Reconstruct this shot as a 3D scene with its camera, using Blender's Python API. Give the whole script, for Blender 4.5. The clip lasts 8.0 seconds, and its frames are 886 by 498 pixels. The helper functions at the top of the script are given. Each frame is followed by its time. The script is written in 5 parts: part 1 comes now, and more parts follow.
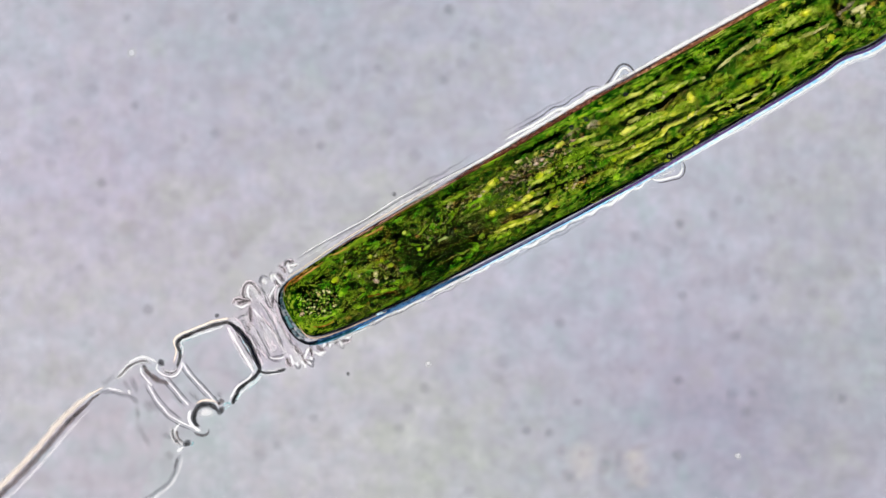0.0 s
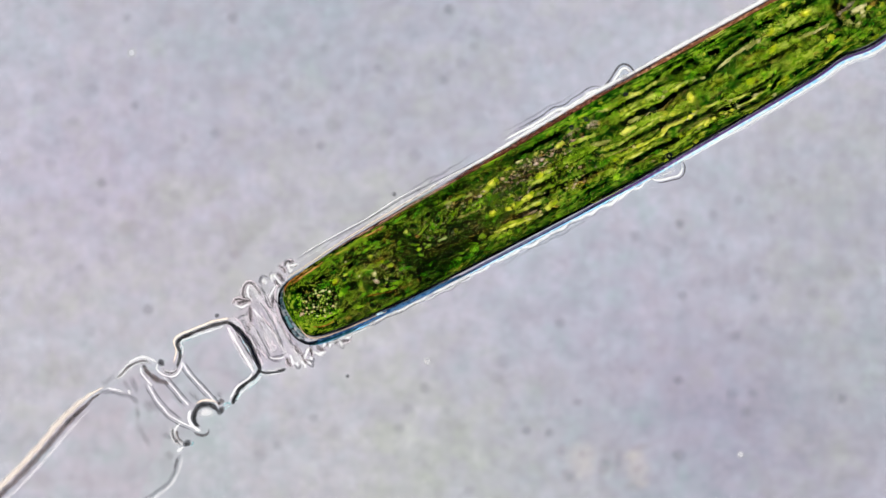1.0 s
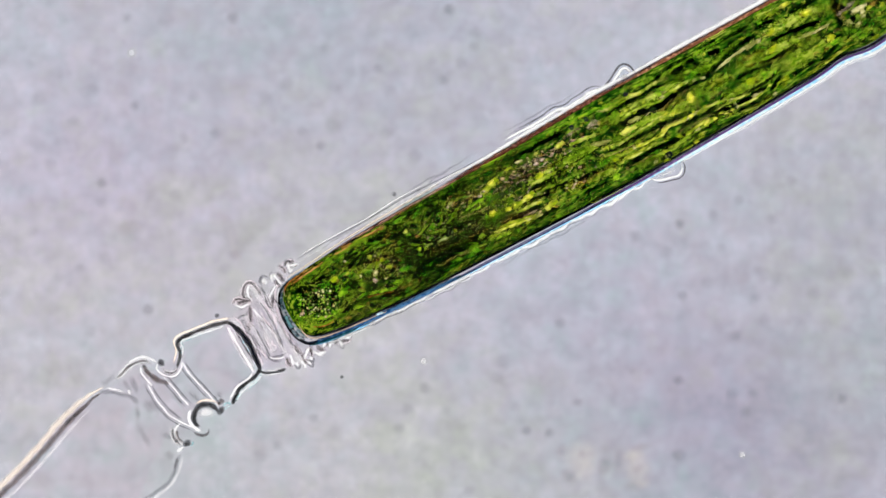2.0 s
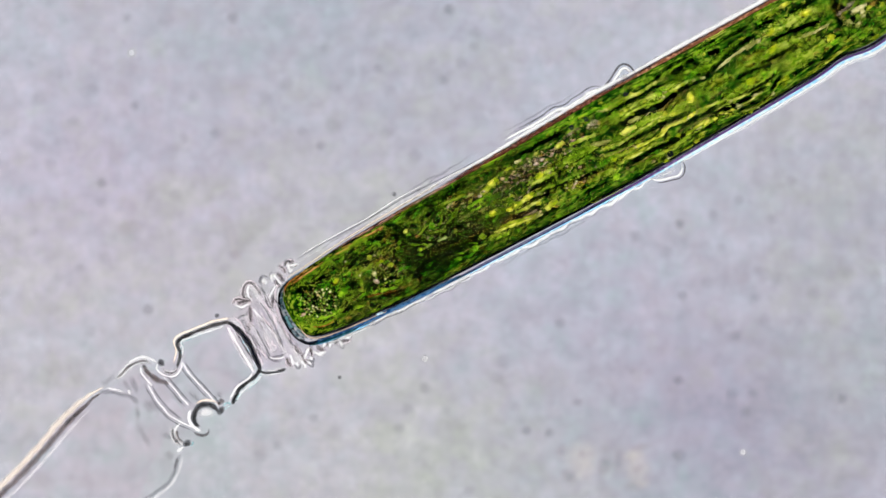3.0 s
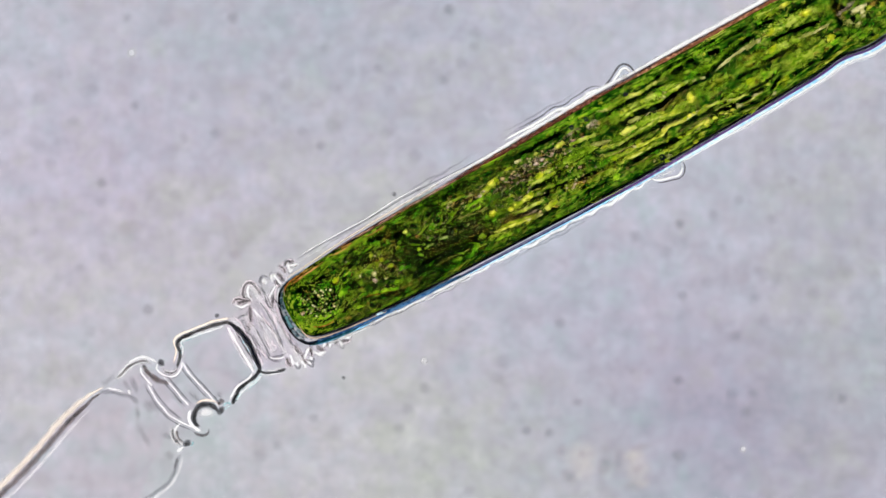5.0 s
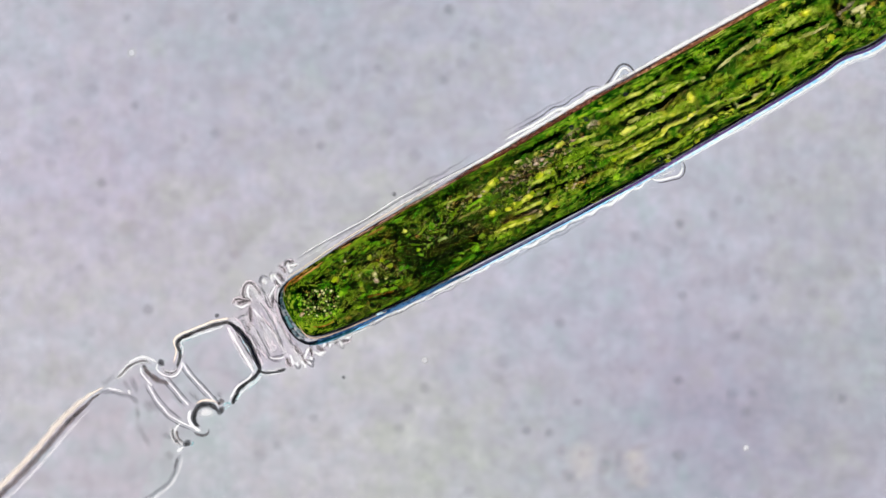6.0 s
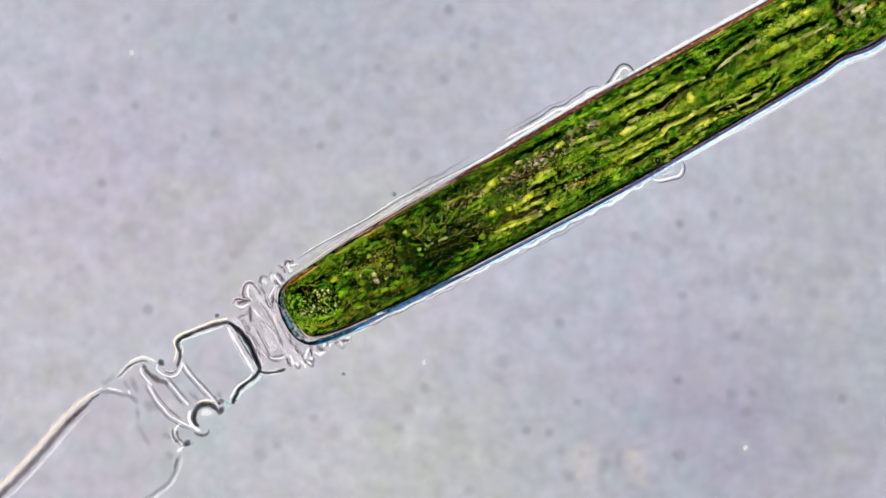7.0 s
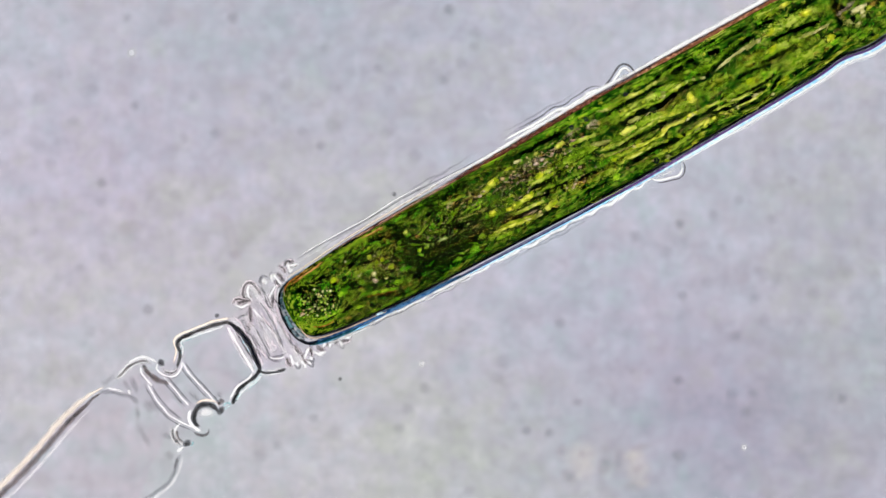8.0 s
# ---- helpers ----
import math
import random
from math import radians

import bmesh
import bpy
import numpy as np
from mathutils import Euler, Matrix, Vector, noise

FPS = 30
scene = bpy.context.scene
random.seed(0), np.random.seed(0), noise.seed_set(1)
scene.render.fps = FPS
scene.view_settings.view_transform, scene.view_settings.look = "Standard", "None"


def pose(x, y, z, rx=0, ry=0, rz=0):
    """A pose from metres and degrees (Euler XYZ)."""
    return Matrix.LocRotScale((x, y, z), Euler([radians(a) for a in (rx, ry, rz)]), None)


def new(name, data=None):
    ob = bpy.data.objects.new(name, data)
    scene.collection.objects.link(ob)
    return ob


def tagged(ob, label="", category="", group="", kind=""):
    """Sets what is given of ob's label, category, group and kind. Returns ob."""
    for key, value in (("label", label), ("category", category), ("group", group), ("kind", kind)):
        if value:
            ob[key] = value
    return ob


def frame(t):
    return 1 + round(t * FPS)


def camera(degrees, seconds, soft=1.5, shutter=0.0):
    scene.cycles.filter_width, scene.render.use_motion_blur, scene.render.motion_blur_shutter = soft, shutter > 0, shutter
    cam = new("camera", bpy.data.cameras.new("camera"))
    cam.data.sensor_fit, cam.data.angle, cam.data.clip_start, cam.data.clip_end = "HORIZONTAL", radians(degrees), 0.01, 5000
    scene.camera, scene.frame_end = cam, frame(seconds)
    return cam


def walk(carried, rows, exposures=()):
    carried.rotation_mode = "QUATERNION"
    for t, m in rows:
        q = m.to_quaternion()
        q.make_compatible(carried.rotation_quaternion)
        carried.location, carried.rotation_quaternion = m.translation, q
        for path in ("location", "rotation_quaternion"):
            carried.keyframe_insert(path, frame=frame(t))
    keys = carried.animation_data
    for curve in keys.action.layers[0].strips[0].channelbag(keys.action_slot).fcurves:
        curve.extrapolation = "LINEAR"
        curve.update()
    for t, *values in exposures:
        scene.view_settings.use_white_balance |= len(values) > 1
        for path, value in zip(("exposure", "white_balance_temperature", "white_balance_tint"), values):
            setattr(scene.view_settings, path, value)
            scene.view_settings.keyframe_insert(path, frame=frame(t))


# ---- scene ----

import itertools

# A thread of green alga on a glass slide under a microscope, modelled at about
# four thousand times life size: one micrometre of the specimen is 4 mm here.
# Sheet coordinates (x to the right, y down, in millimetres) count from the
# corner of the lit field; at() turns them into world metres.

# ---- camera ----
AXIS = 0.090                                  # height of the thread's axis over the slide
HIGH = 0.784 / math.tan(radians(5.0))         # lens above the axis
cam = camera(10.0, 8.0, soft=1.38)
EYE = pose(0, 0, AXIS + HIGH)
walk(cam, [(0.0, EYE), (8.0, EYE)], exposures=[(0.0, 0.0), (8.0, 0.0)])


def at(x, y, z=AXIS):
    k = (HIGH + AXIS - z) / HIGH / 1000
    return Vector(((x - 784) * k, (441 - y) * k, z))


# ---- light: an added even fill from above, the condenser lamp below ----
# fill added with no known source, so white pieces outshine the lamp field
world = bpy.data.worlds.new("added_fill")
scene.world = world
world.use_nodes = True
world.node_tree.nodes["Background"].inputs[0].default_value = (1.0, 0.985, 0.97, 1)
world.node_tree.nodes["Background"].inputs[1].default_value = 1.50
LAMP = 0.710
scene.cycles.transparent_max_bounces = 64     # many thin clear layers lie over one another


# ---- materials ----
TURN = math.atan2(552, 985)                   # the thread's direction on the slide


def nodes_of(name):
    m = bpy.data.materials.new(name)
    m.use_nodes = True
    t = m.node_tree
    t.nodes.clear()
    return m, t


def node(t, kind, links=(), **values):
    n = t.nodes.new(kind)
    for k, v in values.items():
        n.inputs[k.replace("_", " ")].default_value = v
    for socket, source in links:
        t.links.new(source, n.inputs[socket])
    return n


def noise_of(t, scale, detail=3.0, stretch=None, turn=0.0, offset=0.0):
    """Noise in object space, stretched along a direction in the plane of the slide."""
    co = t.nodes.new("ShaderNodeTexCoord").outputs["Object"]
    mp = t.nodes.new("ShaderNodeMapping")
    mp.vector_type = "TEXTURE"
    t.links.new(co, mp.inputs["Vector"])
    mp.inputs["Rotation"].default_value = (0, 0, turn)
    mp.inputs["Location"].default_value = (offset, offset, 0)
    if stretch:
        mp.inputs["Scale"].default_value = (stretch, 1, 1)
    n = t.nodes.new("ShaderNodeTexNoise")
    n.inputs["Scale"].default_value = scale
    n.inputs["Detail"].default_value = detail
    t.links.new(mp.outputs[0], n.inputs["Vector"])
    return n.outputs["Fac"]


def lumps_of(t, scale, stretch=1.5, offset=0.0, share=0.22):
    """Packed lumps: bright in the middle of each, dark in the gaps, each with its own level."""
    mp = t.nodes.new("ShaderNodeMapping")
    mp.vector_type = "TEXTURE"
    t.links.new(t.nodes.new("ShaderNodeTexCoord").outputs["Object"], mp.inputs["Vector"])
    mp.inputs["Rotation"].default_value = (0, 0, TURN)
    mp.inputs["Location"].default_value = (offset, offset, 0)
    mp.inputs["Scale"].default_value = (stretch, 1, 1)
    wob = t.nodes.new("ShaderNodeTexNoise")
    wob.inputs["Scale"].default_value = scale * 0.8
    t.links.new(mp.outputs[0], wob.inputs["Vector"])
    add = t.nodes.new("ShaderNodeVectorMath")
    add.operation = "MULTIPLY_ADD"
    t.links.new(wob.outputs["Color"], add.inputs[0])
    add.inputs[1].default_value = (0.9 / scale,) * 3
    t.links.new(mp.outputs[0], add.inputs[2])
    v = t.nodes.new("ShaderNodeTexVoronoi")
    v.inputs["Scale"].default_value = scale
    t.links.new(add.outputs[0], v.inputs["Vector"])
    sp = t.nodes.new("ShaderNodeSeparateColor")
    t.links.new(v.outputs["Color"], sp.inputs[0])
    near = math_of(t, "SUBTRACT", 1.05, math_of(t, "MULTIPLY", v.outputs["Distance"], 1.15))
    return math_of(t, "ADD", math_of(t, "MULTIPLY", near, 1 - share), math_of(t, "MULTIPLY", sp.outputs[0], share))


def ramp(t, fac, stops):
    r = t.nodes.new("ShaderNodeValToRGB")
    e = r.color_ramp.elements
    while len(e) < len(stops):
        e.new(0.5)
    for el, (p, c) in zip(e, stops):
        el.position, el.color = p, (*c, 1)
    t.links.new(fac, r.inputs[0])
    return r.outputs["Color"]


def math_of(t, op, a, b):
    n = t.nodes.new("ShaderNodeMath")
    n.operation = op
    for i, v in enumerate((a, b)):
        if isinstance(v, (int, float)):
            n.inputs[i].default_value = v
        else:
            t.links.new(v, n.inputs[i])
    return n.outputs[0]


def out(t, shader):
    o = t.nodes.new("ShaderNodeOutputMaterial")
    t.links.new(shader, o.inputs["Surface"])


def thinning(t, power, full=1.0):
    """How much a piece covers: its thickness at each spot, so that it thins out to clear at its rims."""
    at_ = t.nodes.new("ShaderNodeAttribute")
    at_.attribute_name = "thickness"
    f = math_of(t, "POWER", at_.outputs["Fac"], power)
    return math_of(t, "MULTIPLY", f, full)


def flesh(name, dark, mid, light, cover=1.0, coarse=45, fine=230, stretch=3.0, bump=0.0, island=False, rough=0.6, spread=0.45, soft=4.0, lo=0.36, hi=0.64, rag=2.4, broken=130, lumpy=0, refraction_edge=0.0):
    """Cell matter: three tones mixed by coarse and fine grain and by the piece's own random value."""
    m, t = nodes_of(name)
    a = noise_of(t, coarse, 4.0, stretch, TURN)
    b = noise_of(t, fine, 3.0, 1.6, TURN, 3.7)
    if lumpy:
        b = math_of(t, "ADD", math_of(t, "MULTIPLY", b, 0.5), math_of(t, "MULTIPLY", math_of(t, "SUBTRACT", lumps_of(t, lumpy, 1.8, 6.0), 0.04), 0.5))
    if island:
        rnd = t.nodes.new("ShaderNodeNewGeometry").outputs["Random Per Island"]
    else:
        rnd = t.nodes.new("ShaderNodeObjectInfo").outputs["Random"]
    f = math_of(t, "ADD", math_of(t, "MULTIPLY", a, 0.65), math_of(t, "MULTIPLY", b, 0.85))
    f = math_of(t, "ADD", f, math_of(t, "MULTIPLY", rnd, spread))
    f = math_of(t, "SUBTRACT", f, 0.25 + spread / 2)
    col = ramp(t, f, [(lo, dark), ((lo + hi) / 2, mid), (hi, light)])
    if refraction_edge:                                              # the dark outline of refraction round a granule, put into its colour
        edge_dark = ramp(t, thinning(t, 1.0), [(0.45, (refraction_edge,) * 3), (0.88, (0, 0, 0))])
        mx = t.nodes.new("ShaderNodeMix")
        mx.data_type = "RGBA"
        t.links.new(edge_dark, mx.inputs[0])
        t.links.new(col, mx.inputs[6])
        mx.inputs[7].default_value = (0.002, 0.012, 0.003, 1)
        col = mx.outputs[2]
    bs = node(t, "ShaderNodeBsdfPrincipled", [("Base Color", col)], Roughness=rough)
    bs.inputs["Specular IOR Level"].default_value = 0.0   # steeped in water
    if bump:
        bp = t.nodes.new("ShaderNodeBump")
        bp.inputs["Strength"].default_value = bump
        bp.inputs["Distance"].default_value = 0.004
        t.links.new(b, bp.inputs["Height"])
        t.links.new(bp.outputs[0], bs.inputs["Normal"])
    s = bs.outputs[0]
    if soft:
        tr = node(t, "ShaderNodeBsdfTransparent")
        n = noise_of(t, broken, 3.0, 2.2, TURN, 11.3)
        g = math_of(t, "ADD", 1.0 - rag * 0.5, math_of(t, "MULTIPLY", n, rag))
        f = math_of(t, "MINIMUM", math_of(t, "MULTIPLY", thinning(t, soft, cover), g), 1.0)
        s = node(t, "ShaderNodeMixShader", [(0, f), (1, tr.outputs[0]), (2, s)]).outputs[0]
    out(t, s)
    return m


def stain(name, tint, soft=2.0, rag=1.0, broken=110, stretch=2.2, cover=1.0):
    """Absorbing matter: it only takes light away, most where it is thickest."""
    m, t = nodes_of(name)
    n = noise_of(t, broken, 3.0, stretch, TURN, 9.1)
    g = math_of(t, "ADD", 1.0 - rag * 0.5, math_of(t, "MULTIPLY", n, rag))
    rnd = t.nodes.new("ShaderNodeObjectInfo").outputs["Random"]
    g = math_of(t, "MULTIPLY", g, math_of(t, "ADD", 0.75, math_of(t, "MULTIPLY", rnd, 0.5)))
    f = math_of(t, "MINIMUM", math_of(t, "MULTIPLY", thinning(t, soft, cover), g), 1.0)
    mx = t.nodes.new("ShaderNodeMix")
    mx.data_type = "RGBA"
    t.links.new(f, mx.inputs[0])
    mx.inputs[6].default_value = (1, 1, 1, 1)
    mx.inputs[7].default_value = (*tint, 1)
    tr = node(t, "ShaderNodeBsdfTransparent", [(0, mx.outputs[2])])
    out(t, tr.outputs[0])
    return m


def film(name, colour, clear, tint=(1, 1, 1), grain=90, soft=3.0):
    """Thin clear matter: part scattering, part letting the lamp through, unevenly."""
    m, t = nodes_of(name)
    a = noise_of(t, grain, 3.0, 2.0, TURN)
    fac = math_of(t, "ADD", 0.72, math_of(t, "MULTIPLY", a, 0.56))
    fac = math_of(t, "MULTIPLY", fac, thinning(t, soft, 1 - clear))
    fac = math_of(t, "MINIMUM", fac, 1.0)
    bs = node(t, "ShaderNodeBsdfPrincipled", Roughness=0.5)
    bs.inputs["Base Color"].default_value = (*colour, 1)
    bs.inputs["Specular IOR Level"].default_value = 0.1
    tr = node(t, "ShaderNodeBsdfTransparent")
    tr.inputs[0].default_value = (*tint, 1)
    out(t, node(t, "ShaderNodeMixShader", [(0, fac), (1, tr.outputs[0]), (2, bs.outputs[0])]).outputs[0])
    return m


def spot(name, colour, strength, ring=False):
    """A soft speck: thick in the middle and thinning out to nothing."""
    m, t = nodes_of(name)
    co = t.nodes.new("ShaderNodeTexCoord").outputs["Generated"]
    mp = t.nodes.new("ShaderNodeMapping")
    mp.inputs["Location"].default_value = (-0.5, -0.5, 0)
    mp.inputs["Scale"].default_value = (1, 1, 0)
    t.links.new(co, mp.inputs["Vector"])
    ln = t.nodes.new("ShaderNodeVectorMath")
    ln.operation = "LENGTH"
    t.links.new(mp.outputs[0], ln.inputs[0])
    r = t.nodes.new("ShaderNodeMapRange")
    r.interpolation_type = "SMOOTHERSTEP"
    for k, v in (("From Min", 0.5), ("From Max", 0.05), ("To Min", 0.0), ("To Max", 1.0)):
        r.inputs[k].default_value = v
    t.links.new(ln.outputs["Value"], r.inputs["Value"])
    f = r.outputs[0]
    if ring:
        f = math_of(t, "MULTIPLY", f, math_of(t, "SUBTRACT", 1.55, f))
    rnd = t.nodes.new("ShaderNodeObjectInfo").outputs["Random"]
    k = math_of(t, "MULTIPLY", math_of(t, "ADD", math_of(t, "MULTIPLY", rnd, 0.5), 0.75), strength)
    f = math_of(t, "MULTIPLY", f, k)
    bs = node(t, "ShaderNodeBsdfDiffuse")
    bs.inputs[0].default_value = (*colour, 1)
    tr = node(t, "ShaderNodeBsdfTransparent")
    out(t, node(t, "ShaderNodeMixShader", [(0, f), (1, tr.outputs[0]), (2, bs.outputs[0])]).outputs[0])
    return m


def lamp_material():
    m, t = nodes_of("lamp_glow")
    e = node(t, "ShaderNodeEmission", Strength=LAMP)
    e.inputs[0].default_value = (0.898, 0.922, 1.0, 1)
    out(t, e.outputs[0])
    return m


def slide_material():
    """Clear glass with a thin, uneven, slightly coloured residue, and the gloss of glass."""
    m, t = nodes_of("slide_glass")
    a = noise_of(t, 1.9, 2.0, None, 0.0, 1.3)
    b = noise_of(t, 17.0, 4.0, None, 0.0, 4.1)
    c = noise_of(t, 40.0, 2.0, None, 0.0, 7.0)
    tone = ramp(t, math_of(t, "ADD", math_of(t, "MULTIPLY", a, 0.50), math_of(t, "MULTIPLY", noise_of(t, 15.0, 4.0, None, 0.0, 2.6), 0.50)), [(0.36, (0.880, 0.930, 0.930)), (0.45, (0.925, 0.925, 0.955)), (0.54, (0.945, 0.915, 0.945)), (0.64, (0.930, 0.920, 0.890))])
    f = math_of(t, "ADD", math_of(t, "MULTIPLY", b, 0.30), math_of(t, "MULTIPLY", c, 0.18))
    grey = math_of(t, "ADD", f, 0.741)
    mx = t.nodes.new("ShaderNodeMix")
    mx.data_type, mx.blend_type = "RGBA", "MULTIPLY"
    mx.inputs[0].default_value = 1.0
    t.links.new(tone, mx.inputs[6])
    t.links.new(grey, mx.inputs[7])
    # wide soft patches that tint the glass
    for x, y, r, tint in ((-0.50, -0.36, 0.65, (1.0, 0.995, 0.962)), (0.62, -0.36, 0.75, (0.890, 0.885, 0.905)), (0.50, -0.30, 0.25, (0.950, 0.940, 0.965)), (-0.20, 0.42, 0.75, (0.925, 0.932, 0.938)), (0.70, 0.05, 0.40, (0.965, 0.975, 0.975)), (0.28, -0.17, 0.42, (0.985, 0.966, 0.990)), (0.10, -0.40, 0.45, (0.970, 1.0, 0.960)), (0.74, 0.17, 0.34, (0.950, 0.960, 0.960)), (0.74, -0.22, 0.30, (0.975, 1.0, 0.975)), (-0.62, 0.14, 0.42, (0.995, 0.970, 1.0)), (0.05, 0.40, 0.40, (0.975, 0.990, 1.0))):
        mp = t.nodes.new("ShaderNodeMapping")
        mp.vector_type = "TEXTURE"
        mp.inputs["Location"].default_value = (x, y, 0)
        mp.inputs["Scale"].default_value = (r, r * 0.8, 10)
        t.links.new(t.nodes.new("ShaderNodeTexCoord").outputs["Object"], mp.inputs["Vector"])
        g = t.nodes.new("ShaderNodeTexGradient")
        g.gradient_type = "QUADRATIC_SPHERE"
        t.links.new(mp.outputs[0], g.inputs[0])
        m2 = t.nodes.new("ShaderNodeMix")
        m2.data_type, m2.blend_type = "RGBA", "MULTIPLY"
        t.links.new(math_of(t, "POWER", g.outputs["Fac"], 0.6), m2.inputs[0])
        t.links.new(mx.outputs[2], m2.inputs[6])
        m2.inputs[7].default_value = (*tint, 1)
        mx = m2
    tr = t.nodes.new("ShaderNodeBsdfTransparent")
    t.links.new(mx.outputs[2], tr.inputs[0])
    gl = node(t, "ShaderNodeBsdfGlossy", Roughness=0.02)
    fr = node(t, "ShaderNodeFresnel", IOR=1.2)
    out(t, node(t, "ShaderNodeMixShader", [(0, fr.outputs[0]), (1, tr.outputs[0]), (2, gl.outputs[0])]).outputs[0])
    return m


def plain(name, colour, rough):
    m, t = nodes_of(name)
    b = noise_of(t, 30, 3)
    col = ramp(t, b, [(0.3, tuple(c * 0.8 for c in colour)), (0.7, colour)])
    bs = node(t, "ShaderNodeBsdfPrincipled", [("Base Color", col)], Roughness=rough)
    out(t, bs.outputs[0])
    return m


def cell_material():
    """Living cell contents: mottled olive bands far along, dense dark granules behind the tip, browned in places."""
    m, t = nodes_of("cell_sap")

    def total(*shares):
        s = 0.0
        for k, v in shares:
            s = math_of(t, "ADD", math_of(t, "MULTIPLY", v, k), s)
        return s
    far = total((0.38, noise_of(t, 44, 3.0, 5.0, TURN)), (0.37, noise_of(t, 100, 4.0, 2.0, TURN, 2.2)), (0.25, lumps_of(t, 125, 1.6)))
    near = total((0.22, noise_of(t, 30, 3.0, 2.2, TURN, 5.5)), (0.40, noise_of(t, 125, 4.0, 1.5, TURN, 7.2)), (0.38, lumps_of(t, 135, 1.25, 3.1)))
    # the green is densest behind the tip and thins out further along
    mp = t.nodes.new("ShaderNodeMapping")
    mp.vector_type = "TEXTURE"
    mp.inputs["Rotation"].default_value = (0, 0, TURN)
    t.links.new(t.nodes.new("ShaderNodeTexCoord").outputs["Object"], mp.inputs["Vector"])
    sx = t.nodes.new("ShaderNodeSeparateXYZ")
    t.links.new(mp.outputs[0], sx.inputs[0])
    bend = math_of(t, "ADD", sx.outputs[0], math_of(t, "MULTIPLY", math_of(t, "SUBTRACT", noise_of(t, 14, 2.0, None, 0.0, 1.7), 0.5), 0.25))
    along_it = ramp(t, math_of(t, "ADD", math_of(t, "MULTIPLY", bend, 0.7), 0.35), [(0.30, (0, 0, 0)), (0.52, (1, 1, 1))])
    c_far = ramp(t, far, [(0.41, (0.002, 0.018, 0.001)), (0.465, (0.013, 0.072, 0.002)), (0.52, (0.052, 0.150, 0.005)), (0.59, (0.210, 0.330, 0.024))])
    c_near = ramp(t, near, [(0.42, (0.002, 0.014, 0.001)), (0.47, (0.013, 0.068, 0.001)), (0.525, (0.062, 0.155, 0.004)), (0.59, (0.240, 0.330, 0.020))])
    rust = ramp(t, noise_of(t, 95, 3.0, 1.5, TURN, 12.4), [(0.54, (0, 0, 0)), (0.70, (0.60, 0.60, 0.60))])

    def blend(fac, x, y):
        mx = t.nodes.new("ShaderNodeMix")
        mx.data_type = "RGBA"
        t.links.new(fac, mx.inputs[0])
        t.links.new(x, mx.inputs[6])
        t.links.new(y, mx.inputs[7])
        return mx.outputs[2]
    brown = ramp(t, near, [(0.36, (0.005, 0.005, 0.001)), (0.50, (0.075, 0.050, 0.012)), (0.64, (0.260, 0.180, 0.070))])
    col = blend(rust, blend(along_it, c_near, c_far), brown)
    bs = node(t, "ShaderNodeBsdfPrincipled", [("Base Color", col)], Roughness=0.7)
    bs.inputs["Specular IOR Level"].default_value = 0.0
    out(t, bs.outputs[0])
    return m


M_CELL = cell_material()
M_DARK = stain("clot_dark", (0.46, 0.61, 0.48), soft=2.2, rag=1.6, broken=120)
M_MID = flesh("chloroplast_green", (0.006, 0.066, 0.002), (0.036, 0.190, 0.005), (0.125, 0.340, 0.012), cover=0.85, soft=3.0, rag=1.4, lumpy=130)
M_OLIVE = flesh("chloroplast_olive", (0.026, 0.074, 0.003), (0.115, 0.195, 0.009), (0.285, 0.360, 0.032), cover=0.8, soft=3.0, rag=1.4, lumpy=130)
M_BED = flesh("bed_olive", (0.042, 0.112, 0.002), (0.126, 0.228, 0.007), (0.325, 0.420, 0.040), cover=0.85, rag=0.8, soft=2.0, coarse=70, fine=140, stretch=2.2, lo=0.34, hi=0.66, spread=0.12, broken=60)
M_FURROW = stain("furrow_dark", (0.10, 0.21, 0.11), soft=1.9, rag=1.5, broken=85)
M_GLOW = flesh("strand_yellow", (0.130, 0.190, 0.006), (0.310, 0.360, 0.020), (0.600, 0.600, 0.100), cover=1.05, rag=2.0, soft=2.8, lumpy=130, spread=0.25, broken=100)
M_LIGHT = flesh("chloroplast_yellow", (0.070, 0.130, 0.003), (0.210, 0.280, 0.008), (0.520, 0.530, 0.040), cover=0.85, rag=1.4, soft=3.0, lumpy=140, spread=0.3)
M_RUST = stain("vacuole_brown", (0.70, 0.46, 0.46), soft=2.2, rag=2.0, broken=140)
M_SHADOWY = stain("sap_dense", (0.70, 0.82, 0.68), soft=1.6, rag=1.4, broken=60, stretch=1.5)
M_MUD = stain("sap_brown", (0.86, 0.74, 0.74), soft=1.8, rag=2.6, broken=120, stretch=1.4)
M_RED = flesh("edge_red", (0.030, 0.006, 0.002), (0.110, 0.032, 0.008), (0.240, 0.090, 0.030), cover=0.8)
M_PLUM = flesh("edge_plum", (0.030, 0.012, 0.016), (0.085, 0.040, 0.045), (0.200, 0.120, 0.120), cover=0.85, stretch=6.0, soft=1.8, rag=0.9)
M_LIME = flesh("chloroplast_lime", (0.022, 0.120, 0.003), (0.100, 0.265, 0.006), (0.280, 0.460, 0.018), cover=0.9, rag=1.6, soft=2.8, broken=100, lumpy=120, spread=0.25)
M_LIP = flesh("lip_green", (0.028, 0.095, 0.003), (0.088, 0.178, 0.006), (0.200, 0.290, 0.014), cover=0.9, rag=0.9, soft=1.8, coarse=50, fine=120, stretch=4.0, lo=0.36, hi=0.64, spread=0.1)
